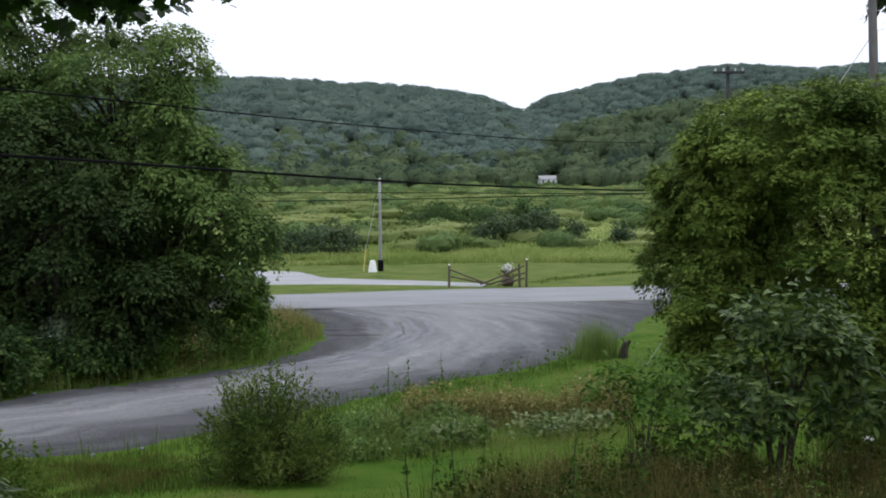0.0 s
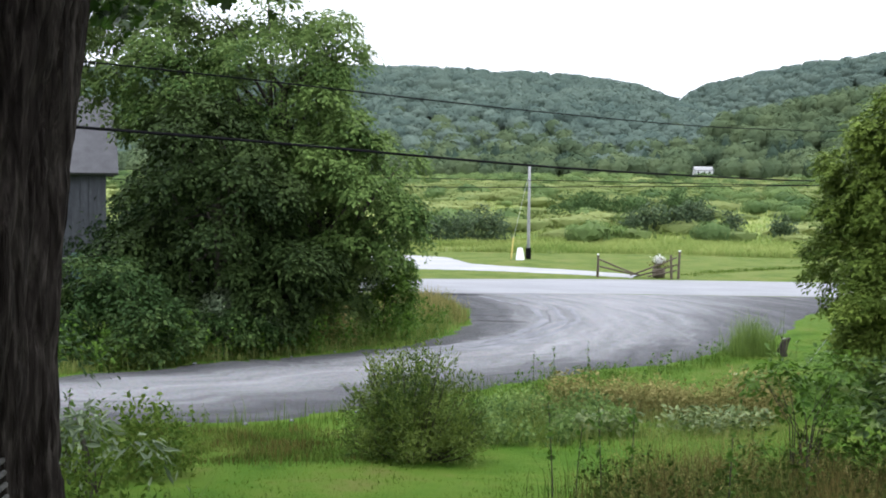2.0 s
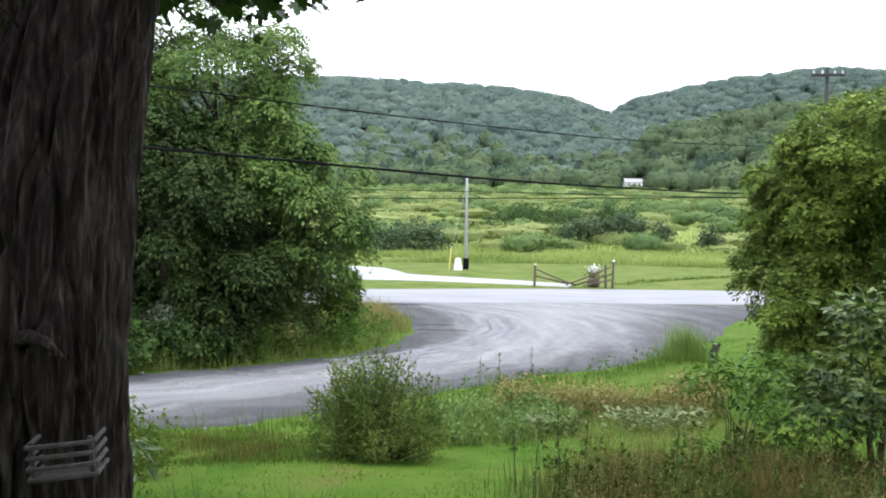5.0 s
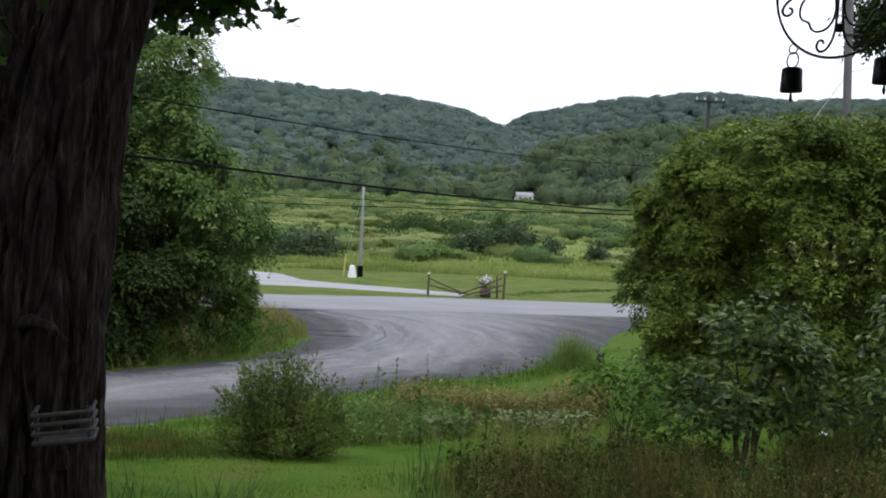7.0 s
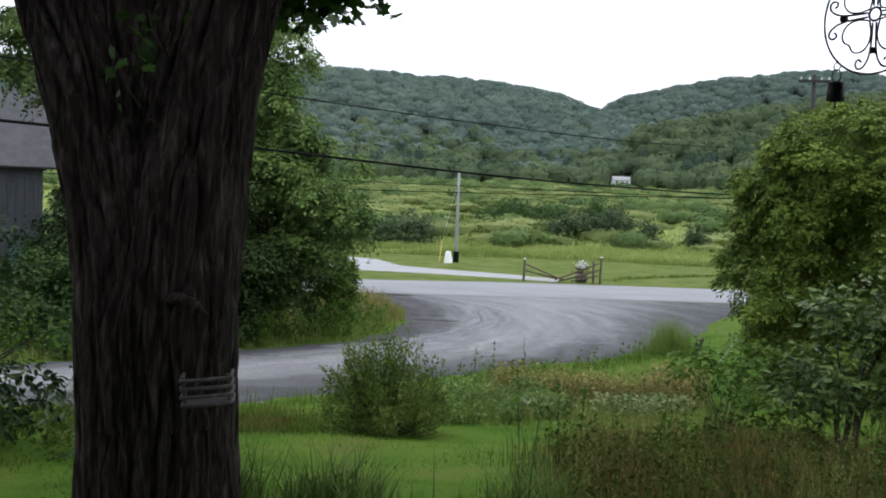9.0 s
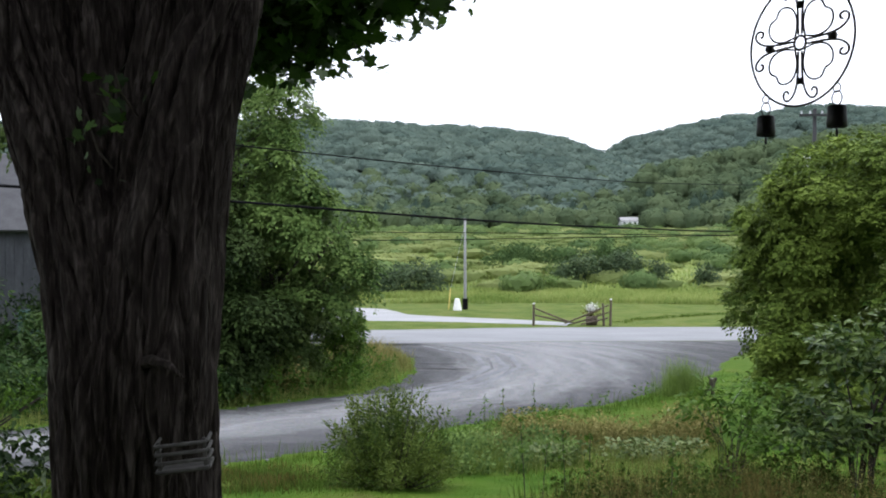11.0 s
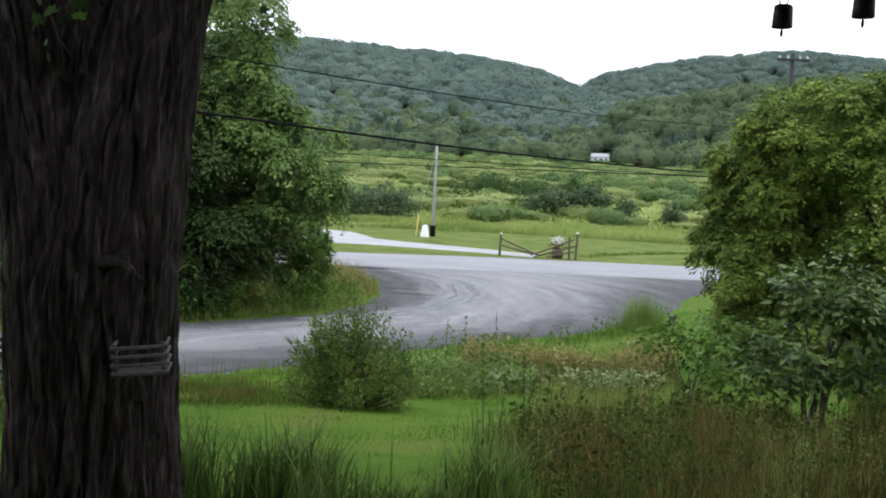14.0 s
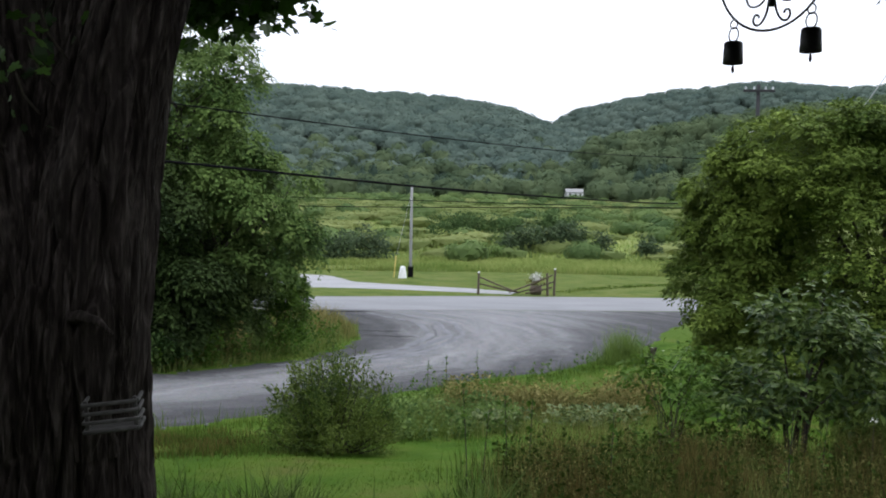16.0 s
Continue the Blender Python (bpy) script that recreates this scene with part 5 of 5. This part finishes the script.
part("transformer", Build().tube([(-0.36, -0.1, h - 2.85), (-0.36, -0.1, h - 2.8), (-0.36, -0.1, h - 2.3), (-0.36, -0.1, h - 2.25)], [0.15, 0.18, 0.18, 0.15], 14), WHITE, road_pole, "pale grey transformer can", True)

near_pole, h = pole(11.4, 24.4, 11.2, 0.115, "leaning wooden utility pole behind the round tree", lean=(-0.4, 0))
part("bracket", Build().box(pose(-0.3, -0.1, h - 1.45), 0.5, 0.05, 0.06, 0.01), IRON, near_pole)
part("guy_wire", Build().tube([(-0.35, 0, h - 2.5), (-5.4, 2.2, -0.1)], 0.012, 5), STEEL, near_pole)
part("service_wire", Build().tube([(-0.3, 0, h - 2.4), (6, -4, h - 1.0), (14, -9, h + 1.2)], 0.009, 5), STEEL, near_pole, "pale service cable")


def wire(pts, r, label, sag=0.0):
    b = Build()
    p = np.array(pts, dtype=float)
    d = np.concatenate([[0], np.cumsum(np.linalg.norm(np.diff(p, axis=0), axis=1))])
    t = np.linspace(0, d[-1], 40)
    q = np.stack([np.interp(t, d, p[:, k]) for k in range(3)], 1)
    for _ in range(6):
        q[1:-1] = (q[:-2] + 2 * q[1:-1] + q[2:]) / 4
    q[:, 2] -= sag * 4 * (t / d[-1]) * (1 - t / d[-1])
    ob = new("overhead_wire", b.tube([tuple(k) for k in q], r, 6).mesh("overhead_wire", CABLE, True))
    return tagged(ob, label, "wire")


THICK = [(-17.5, 4.0, 6.0), (-7.18, 17.45, 5.64), (-5.45, 19.7, 5.55), (-3.15, 22.68, 5.39), (0.04, 26.81, 5.22), (4.76, 32.94, 5.11), (8.24, 37.46, 5.04), (14.0, 45.8, 5.3)]
UPPER = [(-17.5, 2.5, 6.6), (-6.74, 16.63, 6.68), (-5.13, 18.83, 6.65), (-3.17, 21.51, 6.59), (-0.63, 24.97, 6.58), (3.78, 30.99, 6.61), (13.7, 45.8, 7.3)]
wire(THICK, 0.03, "thick black overhead cable crossing above the drive")
wire(UPPER, 0.015, "thin black overhead wire crossing above the drive")
wire([(-48, 60, 6.2), (-11, 63.2, 5.28), (-3.77, 63.23, 5.28), (13.8, 63.3, 5.0), (50, 62, 5.6)], 0.028, "thin cable running along the far lawn")
wire([(-48, 60, 5.4), (-11, 63.2, 4.7), (-3.77, 63.23, 4.78), (9, 63.3, 4.98), (50, 62, 5.4)], 0.032, "lower thin cable running along the far lawn")


# ---- the broken fence ----
def fence():
    ob = thing("rail_fence", (0.76, 51.6, 0.05), "broken brown split-rail fence with rails fallen in a vee", "fence")
    for px, lean, hh in ((0.0, 0.02, 1.15), (3.85, -0.05, 1.2), (4.2, 0.04, 1.4)):
        if px != 3.85:
            part("cap", Build().box(pose(px + lean, 0, hh + 0.035), 0.13, 0.13, 0.07, 0.02), WHITE, ob, "pale post cap")
        part("post", Build().tube([(px, 0, -0.2), (px + lean * 0.5, 0, hh * 0.5), (px + lean, 0, hh)], [0.07, 0.066, 0.06], 8, wobble=0.2), RAIL_WOOD, ob)
    for s, e in (((0.0, -0.05, 0.95), (2.1, -0.1, 0.14)), ((0.02, 0.06, 0.55), (2.3, 0.05, 0.1)), ((4.1, -0.06, 1.1), (1.7, -0.16, 0.1)), ((4.15, 0.05, 0.72), (2.2, 0.1, 0.08)), ((4.1, -0.02, 0.42), (2.6, -0.1, 0.06))):
        s, e = Vector(s), Vector(e)
        part("rail", Build().tube([s, s.lerp(e, 0.5) + Vector((0, 0, -0.02)), e], [0.045, 0.05, 0.04], 6, wobble=0.25), RAIL_WOOD, ob)
    return ob


fence()
tub = thing("planter", (4.0, 52.3, 0.0), "brown barrel planter with white flowers by the fence", "planter")
part("barrel", Build().tube([(0, 0, 0), (0, 0, 0.25), (0, 0, 0.5)], [0.3, 0.36, 0.31], 14), RAIL_WOOD, tub, smooth=True)
g = np.random.default_rng(71)
part("flowers", leaves("flowers", np.array([0.0, 0, 0.95]) + g.normal(size=(220, 3)) * np.array([0.17, 0.15, 0.12]), 0.11, PETAL, g), None, tub, "white blossoms")["kind"] = "stuff"
part("foliage", leaves("foliage", np.array([0.0, 0, 0.68]) + g.normal(size=(260, 3)) * np.array([0.22, 0.2, 0.14]), 0.12, WEED, g), None, tub)


# ---- buildings ----
def gable_house(name, x, y, z, turn, w, d, eave_h, ridge_h, wall_mat, roof_mat, label, windows=(), boards=0, over=0.4):
    """A gabled house: four thick walls, two roof slopes with an overhang, windows set into frames; the ridge runs along its own x."""
    ob = thing(name, (x, y, z), label, "building", turn=turn)
    t = 0.2
    part("wall", Build().box(pose(0, -d / 2 + t / 2, eave_h / 2), w, t, eave_h, 0), wall_mat, ob)
    part("wall", Build().box(pose(0, d / 2 - t / 2, eave_h / 2), w, t, eave_h, 0), wall_mat, ob)
    for s in (-1, 1):
        xw = s * (w / 2 - t / 2)
        v = [(xw + q, yy, zz) for q in (-t / 2, t / 2) for yy, zz in ((-d / 2 + t, 0), (d / 2 - t, 0), (d / 2 - t, eave_h), (0, ridge_h), (-d / 2 + t, eave_h))]
        f = [(4, 3, 2, 1, 0), (5, 6, 7, 8, 9)] + [(i, (i + 1) % 5, (i + 1) % 5 + 5, i + 5) for i in range(5)]
        part("gable", Build().add(v, f), wall_mat, ob)
        rise = ridge_h - eave_h
        n = math.hypot(d / 2, rise)
        a = math.degrees(math.atan2(rise, d / 2))
        m = pose(0, s * d / 4, eave_h + rise / 2 + 0.12, -s * a)
        part("roof", Build().box(m @ pose(0, s * over / 2, 0), w + 2 * over, n + over, 0.12, 0.01), roof_mat, ob)
    for i in range(boards):
        bx = -w / 2 + (i + 0.5) * w / boards
        part("board", Build().box(pose(bx, -d / 2 - 0.012, eave_h / 2), w / boards - 0.03, 0.024, eave_h - 0.05, 0.004), wall_mat, ob)
    for wx, wz, ww, wh in windows:
        win = part("window", Build().box(pose(wx, -d / 2 - 0.01, wz), ww, 0.06, wh, 0.01), GLASS_DARK, ob)
        for name, zz in (("head_trim", wh / 2 + 0.04), ("sill", -wh / 2 - 0.04)):
            part(name, Build().box(pose(wx, -d / 2 - 0.03, wz + zz), ww + 0.16, 0.08, 0.08, 0.01), WHITE, win)
    return ob


HX, HY = 53.5, 479.0
gable_house("house", HX, HY, hz(HX, HY - 3) - 0.3, 8, 8.6, 6, 2.7, 4.4, WHITE, PALE_POLE, "small white house at the foot of the wooded hill", [(-2.8, 1.5, 0.9, 1.1), (0.2, 1.5, 0.9, 1.1), (2.7, 1.5, 0.9, 1.1)])
gable_house("barn", -26.6, 39.2, 0.0, 30, 10.5, 8, 5.35, 8.6, SIDING, ROOFING, "old grey barn with vertical board siding and a grey roof", boards=30, over=0.5)
panel = thing("green_board", (-17.4, 33.4, hz(-17.4, 33.4)), "faded green board leaning near the barn", "board")
part("sheet", Build().box(pose(0, 0, 1.05), 2.6, 0.05, 2.2, 0.01), GREEN_TARP, panel)


def car(x, y, turn):
    ob = thing("parked_car", (x, y, hz(x, y) + 0.04), "white parked car half hidden by the trees", "car", turn=turn)
    prof = [(-2.1, 0.35), (-2.15, 0.75), (-1.9, 0.95), (-1.0, 1.0), (1.3, 0.98), (2.05, 0.85), (2.15, 0.5), (2.1, 0.3)]
    cab = [(-1.7, 0.96), (-1.2, 1.42), (0.4, 1.45), (1.15, 1.0)]

    def prism(pr, half, tuck):
        n = len(pr)
        v = [(px, -half + tuck * (pz > 1.2), pz) for px, pz in pr] + [(px, half - tuck * (pz > 1.2), pz) for px, pz in pr]
        return Build().add(v, [tuple(range(n)), tuple(range(2 * n - 1, n - 1, -1))] + [(i, i + n, (i + 1) % n + n, (i + 1) % n) for i in range(n)])
    part("body", prism(prof, 0.86, 0), WHITE, ob)
    part("cabin", prism(cab, 0.78, 0.12), GLASS_DARK, ob, "dark glazed cabin")
    part("roof", Build().box(pose(-0.4, 0, 1.46), 1.65, 1.3, 0.05, 0.02), WHITE, ob)
    for wx in (-1.3, 1.3):
        for s in (-1, 1):
            w = part("wheel", Build().tube([(wx, s * 0.72, 0.32), (wx, s * 0.9, 0.32)], 0.32, 18), RUBBER, ob)
            part("rim", Build().tube([(wx, s * 0.89, 0.32), (wx, s * 0.915, 0.32)], 0.19, 14), STEEL, w)
    return ob


car(-13.9, 58.5, 4)

# ---- near plants and grass ----
def on_ground(x, y):
    return np.stack([x, y, height(x, y) - 0.01], axis=1)


def inside(x, y, poly):
    c = np.zeros(len(x), dtype=bool)
    for (x0, y0), (x1, y1) in zip(poly, poly[1:] + poly[:1]):
        cross = ((y0 > y) != (y1 > y)) & (x < (x1 - x0) * (y - y0) / (y1 - y0 + 1e-12) + x0)
        c ^= cross
    return c


DRIVE_POLY = DRIVE_FAR + DRIVE_NEAR[::-1]


def patch(name, n, poly, h, mat, label, seed, width=1.0, lean=0.35, soft=0.25, category="grass"):
    g = np.random.default_rng(seed)
    px, py = [p[0] for p in poly], [p[1] for p in poly]
    x, y = g.uniform(min(px) - 2 * soft, max(px) + 2 * soft, n), g.uniform(min(py) - 2 * soft, max(py) + 2 * soft, n)
    k = inside(x + g.normal(size=n) * soft, y + g.normal(size=n) * soft, poly) & ~inside(x, y, DRIVE_POLY)
    x, y = x[k], y[k]
    tall = h * np.clip(0.3 + 1.4 * np.array([0.5 + noise.noise((a * 1.5, b * 1.5, seed)) for a, b in zip(x, y)]), 0.25, 2.0)
    ob = new(name, blades(name, on_ground(x, y), tall, mat, g, width, lean))
    return tagged(ob, label, category, kind="stuff")


LAWN = [(-12, 5), (9, 5), (13, 30), (10, 38), (5.5, 31), (3.5, 28), (-1, 22), (-3.6, 15.5), (-12, 10)]
patch("lawn_grass", 230000, LAWN, 0.03, LAWN_GRASS, "short mown lawn grass", 81, 0.2, 0.7)
patch("verge_grass", 26000, [(-5.2, 13.2), (-3.6, 14.9), (-1.9, 19.6), (-0.6, 21.6), (2.3, 25.4), (4.4, 27.9), (5.2, 27.6), (2.6, 24.6), (0.2, 20.8), (-1.2, 18.5), (-3, 14.4), (-4.6, 12.4)], 0.22, GRASS, "rough grass along the edge of the drive", 82, 0.25)
patch("verge_grass", 50000, [(-14, 16.8), (-10.6, 19.4), (-7.9, 23.8), (-5.7, 27.0), (-4.6, 28), (-3.8, 32.5), (-4.2, 35), (-5.6, 38.6), (-8.5, 41), (-9, 36), (-7.5, 30), (-9, 26), (-14, 21)], 0.3, VERGE_GRASS, "pale uncut grass on the far side of the drive", 83, 0.3)
patch("dry_verge", 14000, [(-6.8, 34), (-4.0, 33), (-4.3, 36), (-6, 39), (-8, 40)], 0.4, DRY_GRASS, "dry yellow grass in the bend of the drive", 84, 0.45)
STRIP = [(-8, 10.6), (-5.6, 13), (-3.6, 14.2), (-2.6, 13.4), (-2.2, 11.4), (-4, 10.6)]
patch("rough_strip", 20000, STRIP, 0.075, WEED, "uneven rusty grass between lawn and drive", 85, 0.16)
patch("rough_strip", 36000, STRIP, 0.065, GRASS, "soft green grass between lawn and drive", 185, 0.16)
patch("bank_grass", 13000, [(-1.3, 13.2), (0.6, 13.8), (3.4, 14.9), (4.2, 19.2), (1.6, 20.6), (-0.7, 19.2)], 0.17, VERGE_GRASS, "pale uneven grass on the bank", 186, 0.16)
patch("dry_weeds", 24000, [(-0.2, 16.4), (1.7, 16.9), (3.3, 17.4), (3.4, 18.8), (1.6, 18.6), (0.2, 18.0)], 0.32, DRY_GRASS, "patch of dry tan weeds on the bank", 86, 0.25)
patch("green_weeds", 12000, [(-1.6, 12.9), (0.2, 13.9), (1.2, 15.2), (0.4, 17.6), (-0.8, 18.2), (-1.4, 15.2)], 0.13, GRASS, "patch of green weeds behind the bush", 87, 0.25)
patch("tall_weeds", 56000, [(1.0, 6.2), (5.4, 6.2), (5.8, 10.6), (3.2, 12.2), (1.9, 11.6), (0.9, 9.8)], 0.3, WEED, "tall rusty seeding grass at the edge of the lawn", 88, 0.13, 0.32, 0.35)
patch("tall_weeds", 26000, [(0.9, 6.0), (5.8, 6.0), (6.4, 10.6), (3.2, 11.8), (1.7, 11.4), (0.5, 9.8)], 0.24, SHADED_WEED, "tall green grass among the rusty weeds", 188, 0.16, 0.34, 0.4)
patch("tall_weeds", 22000, [(5, 9), (9, 9), (12, 18), (7, 17), (5.4, 13)], 0.4, SHADED_WEED, "tall weeds under the round tree", 89, 0.25, 0.3)
for i, (gx, gy) in enumerate([(-1.25, 6.3), (-0.75, 6.1), (-0.95, 6.45), (-0.2, 6.2), (-1.8, 6.2), (0.3, 6.5)]):
    patch("grass_clump", 900, [(gx - 0.22, gy - 0.2), (gx + 0.22, gy - 0.2), (gx + 0.22, gy + 0.2), (gx - 0.22, gy + 0.2)], 0.3, CLUMP_GRASS, "clump of long broad grass on the lawn", 400 + i, 0.42, 0.5, 0.1)
patch("grass_tuft", 7000, [(4.0, 28.1), (5.5, 28.2), (5.5, 29.2), (4.1, 29.2)], 0.75, TUFT_GRASS, "feathery green grass tuft at the edge of the drive", 91, 0.22, 0.4, 0.2)

g = np.random.default_rng(92)
x, y = g.uniform(-0.2, 3.4, 5200), g.uniform(14.2, 16.9, 5200)
k = inside(x, y, [(-0.1, 14.4), (1.0, 14.6), (1.8, 14.9), (3.3, 15.7), (3.3, 16.6), (1.4, 16.3), (0.3, 15.4)])
k &= np.array([noise.noise((a * 1.1, b * 1.6, 4.0)) for a, b in zip(x, y)]) + 0.2 * g.normal(size=len(x)) > -0.02
p = on_ground(x[k], y[k])
p[:, 2] += g.uniform(0.06, 0.34, len(p))
tagged(new("ground_cover", leaves("ground_cover", p, 0.12, PALE_HERB, g, OVATE, 1.4)), "patch of pale broad-leaved ground cover", "ground cover", kind="stuff")


def stalk(x, y, h, seed):
    """A tall flowering stalk with small leaves up its stem."""
    g = np.random.default_rng(seed)
    ob = thing("weed_stalk", (x, y, hz(x, y)), "tall dark weed stalk with small leaves", "weed", "weed stalks")
    top = (g.normal() * 0.05, g.normal() * 0.05, h)
    part("stem", Build().tube([(0, 0, -0.03), (top[0] * 0.4, top[1] * 0.4, h * 0.5), top], [0.006, 0.005, 0.003], 5), TWIG, ob)
    t = g.random(34) ** 0.7
    p = np.stack([t * top[0], t * top[1], t * h], 1) + g.normal(size=(34, 3)) * 0.025
    part("foliage", leaves("foliage", p, 0.06, HERB_LEAF, g, DIAMOND, 0.6), None, ob)
    return ob


for i, (sx, sy, sh) in enumerate([(0.25, 8.8, 1.0), (0.62, 8.9, 0.95), (0.85, 9.3, 0.8), (0.4, 9.4, 0.75), (1.5, 8.4, 0.8), (2.2, 9.1, 0.75), (2.9, 8.0, 0.85), (3.4, 8.6, 0.8), (-4.1, 9.3, 0.8), (-4.4, 9.6, 0.85), (-0.6, 19.6, 0.9), (-0.2, 20.0, 1.0), (0.5, 20.9, 1.0), (4.8, 8.8, 0.9)]):
    stalk(sx, sy, sh, 100 + i)

log = thing("tree_stump", (5.75, 28.4, hz(5.75, 28.4)), "dark broken stump beside the grass tuft", "stump")
part("wood", Build().tube([(0, 0, -0.1), (0.02, 0, 0.2), (0.1, 0.02, 0.42), (0.22, 0.03, 0.52)], [0.16, 0.12, 0.09, 0.03], 9, wobble=0.4), TWIG, log)
part("splinter", Build().tube([(0.08, 0, 0.4), (-0.05, 0.02, 0.6)], [0.05, 0.01], 6, wobble=0.4), TWIG, log)


def herbs(name, n, poly, h, size, mat, label, seed, template=DIAMOND, per=16, stem_w=0.12):
    """A stand of leafy weeds: upright stems, each with leaves set along it, taller and thicker in patches; one mesh."""
    g = np.random.default_rng(seed)
    px, py = [p[0] for p in poly], [p[1] for p in poly]
    x, y = g.uniform(min(px), max(px), n), g.uniform(min(py), max(py), n)
    k = inside(x, y, poly) & ~inside(x, y, DRIVE_POLY)
    x, y = x[k], y[k]
    dens = np.array([0.5 + noise.noise((a * 0.9, b * 0.9, seed * 1.7)) for a, b in zip(x, y)])
    k = dens + 0.25 * g.normal(size=len(x)) > 0.42
    x, y, dens = x[k], y[k], dens[k]
    tall = h * (0.45 + 0.9 * dens) * (0.7 + 0.6 * g.random(len(x)))
    root = on_ground(x, y)
    bend = g.normal(size=(len(x), 2)) * 0.18
    t = g.random((len(x), per)) ** 0.75
    p = np.stack([root[:, 0, None] + bend[:, 0, None] * t * tall[:, None], root[:, 1, None] + bend[:, 1, None] * t * tall[:, None], root[:, 2, None] + t * tall[:, None]], axis=2).reshape(-1, 3)
    p += g.normal(size=p.shape) * size * 0.45
    return tagged(new(name, leaves(name, p, size, mat, g, template, 0.5)), label, "weeds", kind="stuff")


WEED_BED = [(0.5, 6.2), (5.8, 6.2), (6.2, 10.8), (3.2, 12.2), (1.8, 11.8), (0.6, 9.8)]
patch("tall_weeds", 14000, WEED_BED, 0.3, VERGE_GRASS, "pale straw stems among the weeds", 189, 0.1, 0.3, 0.4)
herbs("leafy_weeds", 2400, WEED_BED, 0.5, 0.019, DRY_GRASS, "olive and rust-coloured weeds going to seed", 95)
herbs("leafy_weeds", 1500, WEED_BED, 0.45, 0.05, SHADED_WEED, "green leafy weeds among the dry ones", 96)
herbs("leafy_weeds", 900, [(-1.6, 12.9), (0.2, 13.6), (1.2, 15.0), (0.4, 17.6), (-0.8, 18.6), (-1.4, 15.2)], 0.36, 0.08, PALE_LEAF, "yellow-green leafy weeds behind the bush", 97)
herbs("leafy_weeds", 1500, [(-0.2, 16.2), (1.7, 16.7), (3.6, 17.2), (4.2, 19.2), (1.6, 18.8), (0.2, 18.2)], 0.5, 0.07, DRY_GRASS, "dry tan weeds on the bank", 98)
herbs("leafy_weeds", 600, [(-0.9, 18.6), (0.4, 20.4), (2.6, 24.4), (4.6, 27.4), (3.9, 27.9), (0.4, 23.2), (-1.6, 19.2)], 0.4, 0.07, HERB_LEAF, "feathery green weeds along the drive", 99)
herbs("leafy_weeds", 4600, [(-14, 16.8), (-10.6, 19.4), (-7.9, 23.8), (-5.7, 27.0), (-4.6, 28), (-3.9, 32), (-6, 32), (-7.5, 28.6), (-9.6, 25.4), (-14, 20)], 0.8, 0.1, HERB_LEAF, "rank green weeds under the trees", 100)
herbs("leafy_weeds", 900, [(-9, 24.4), (-6.4, 26.8), (-5.4, 28.6), (-6.6, 29), (-8, 27.2)], 0.9, 0.1, DRY_GRASS, "brown withered weeds under the trees", 101)
herbs("leafy_weeds", 1200, [(-5.8, 8), (-2.9, 8), (-2.9, 9.4), (-3.8, 10.8), (-5.8, 10.8)], 0.5, 0.06, GRASS, "green weeds beside the maple", 102)
herbs("leafy_weeds", 1600, [(4.6, 10.6), (8, 9), (12, 17), (9, 19), (6, 15)], 0.6, 0.08, SHADED_WEED, "green weeds under the round tree, shade put into their colour", 103)
patch("ditch_grass", 16000, [(5.6, 53.4), (8.2, 56.6), (16, 62.4), (16, 63.4), (8, 57.6), (5.4, 54.2)], 0.09, GRASS, "darker uncut grass along a shallow ditch", 104, 1.2, 0.4)


def wildflower(x, y, h, seed):
    g = np.random.default_rng(seed)
    ob = thing("wildflower", (x, y, hz(x, y)), "white flat-topped wildflower on a thin stem", "flower", "wildflowers")
    part("stem", Build().tube([(0, 0, -0.03), (0.02, 0, h * 0.6), (0.03, 0.01, h)], [0.005, 0.004, 0.003], 5), TWIG, ob)
    p = np.array([0.03, 0.01, h]) + g.normal(size=(26, 3)) * np.array([0.03, 0.03, 0.008])
    part("bloom", leaves("bloom", p, 0.018, PETAL, g, DIAMOND, 1.2), None, ob, "white bloom")
    return ob


for i, (fx, fy, fh) in enumerate([(4.1, 9.2, 0.75), (5.6, 27.6, 0.6), (5.9, 27.3, 0.55), (3.3, 20.5, 0.5), (4.6, 19.4, 0.5), (5.2, 10.2, 0.6)]):
    wildflower(fx, fy, fh, 200 + i)


def stone(x, y, r, seed):
    g = np.random.default_rng(seed)
    v = ICO_V * r * (1 + 0.12 * g.normal(size=(len(ICO_V), 1))) * np.array([1.2, 0.9, 0.6])
    ob = new("stone", raw_mesh("stone", v, ICO_F, PALE_TRACK, True))
    ob.matrix_world = pose(x, y, hz(x, y) + r * 0.35, 0, 0, seed * 37.0)
    return tagged(ob, "small grey stone at the edge of the drive", "stone", "stones by the drive")


for i, (sx, sy, sr) in enumerate([(-4.4, 14.2, 0.08), (-3.9, 14.8, 0.06), (-3.2, 16.0, 0.07), (-8.8, 22.2, 0.09), (-7.2, 24.6, 0.08), (-6.4, 25.9, 0.07), (2.2, 25.9, 0.09), (-5.0, 13.6, 0.06)]):
    stone(sx, sy, sr * 0.6, 300 + i)
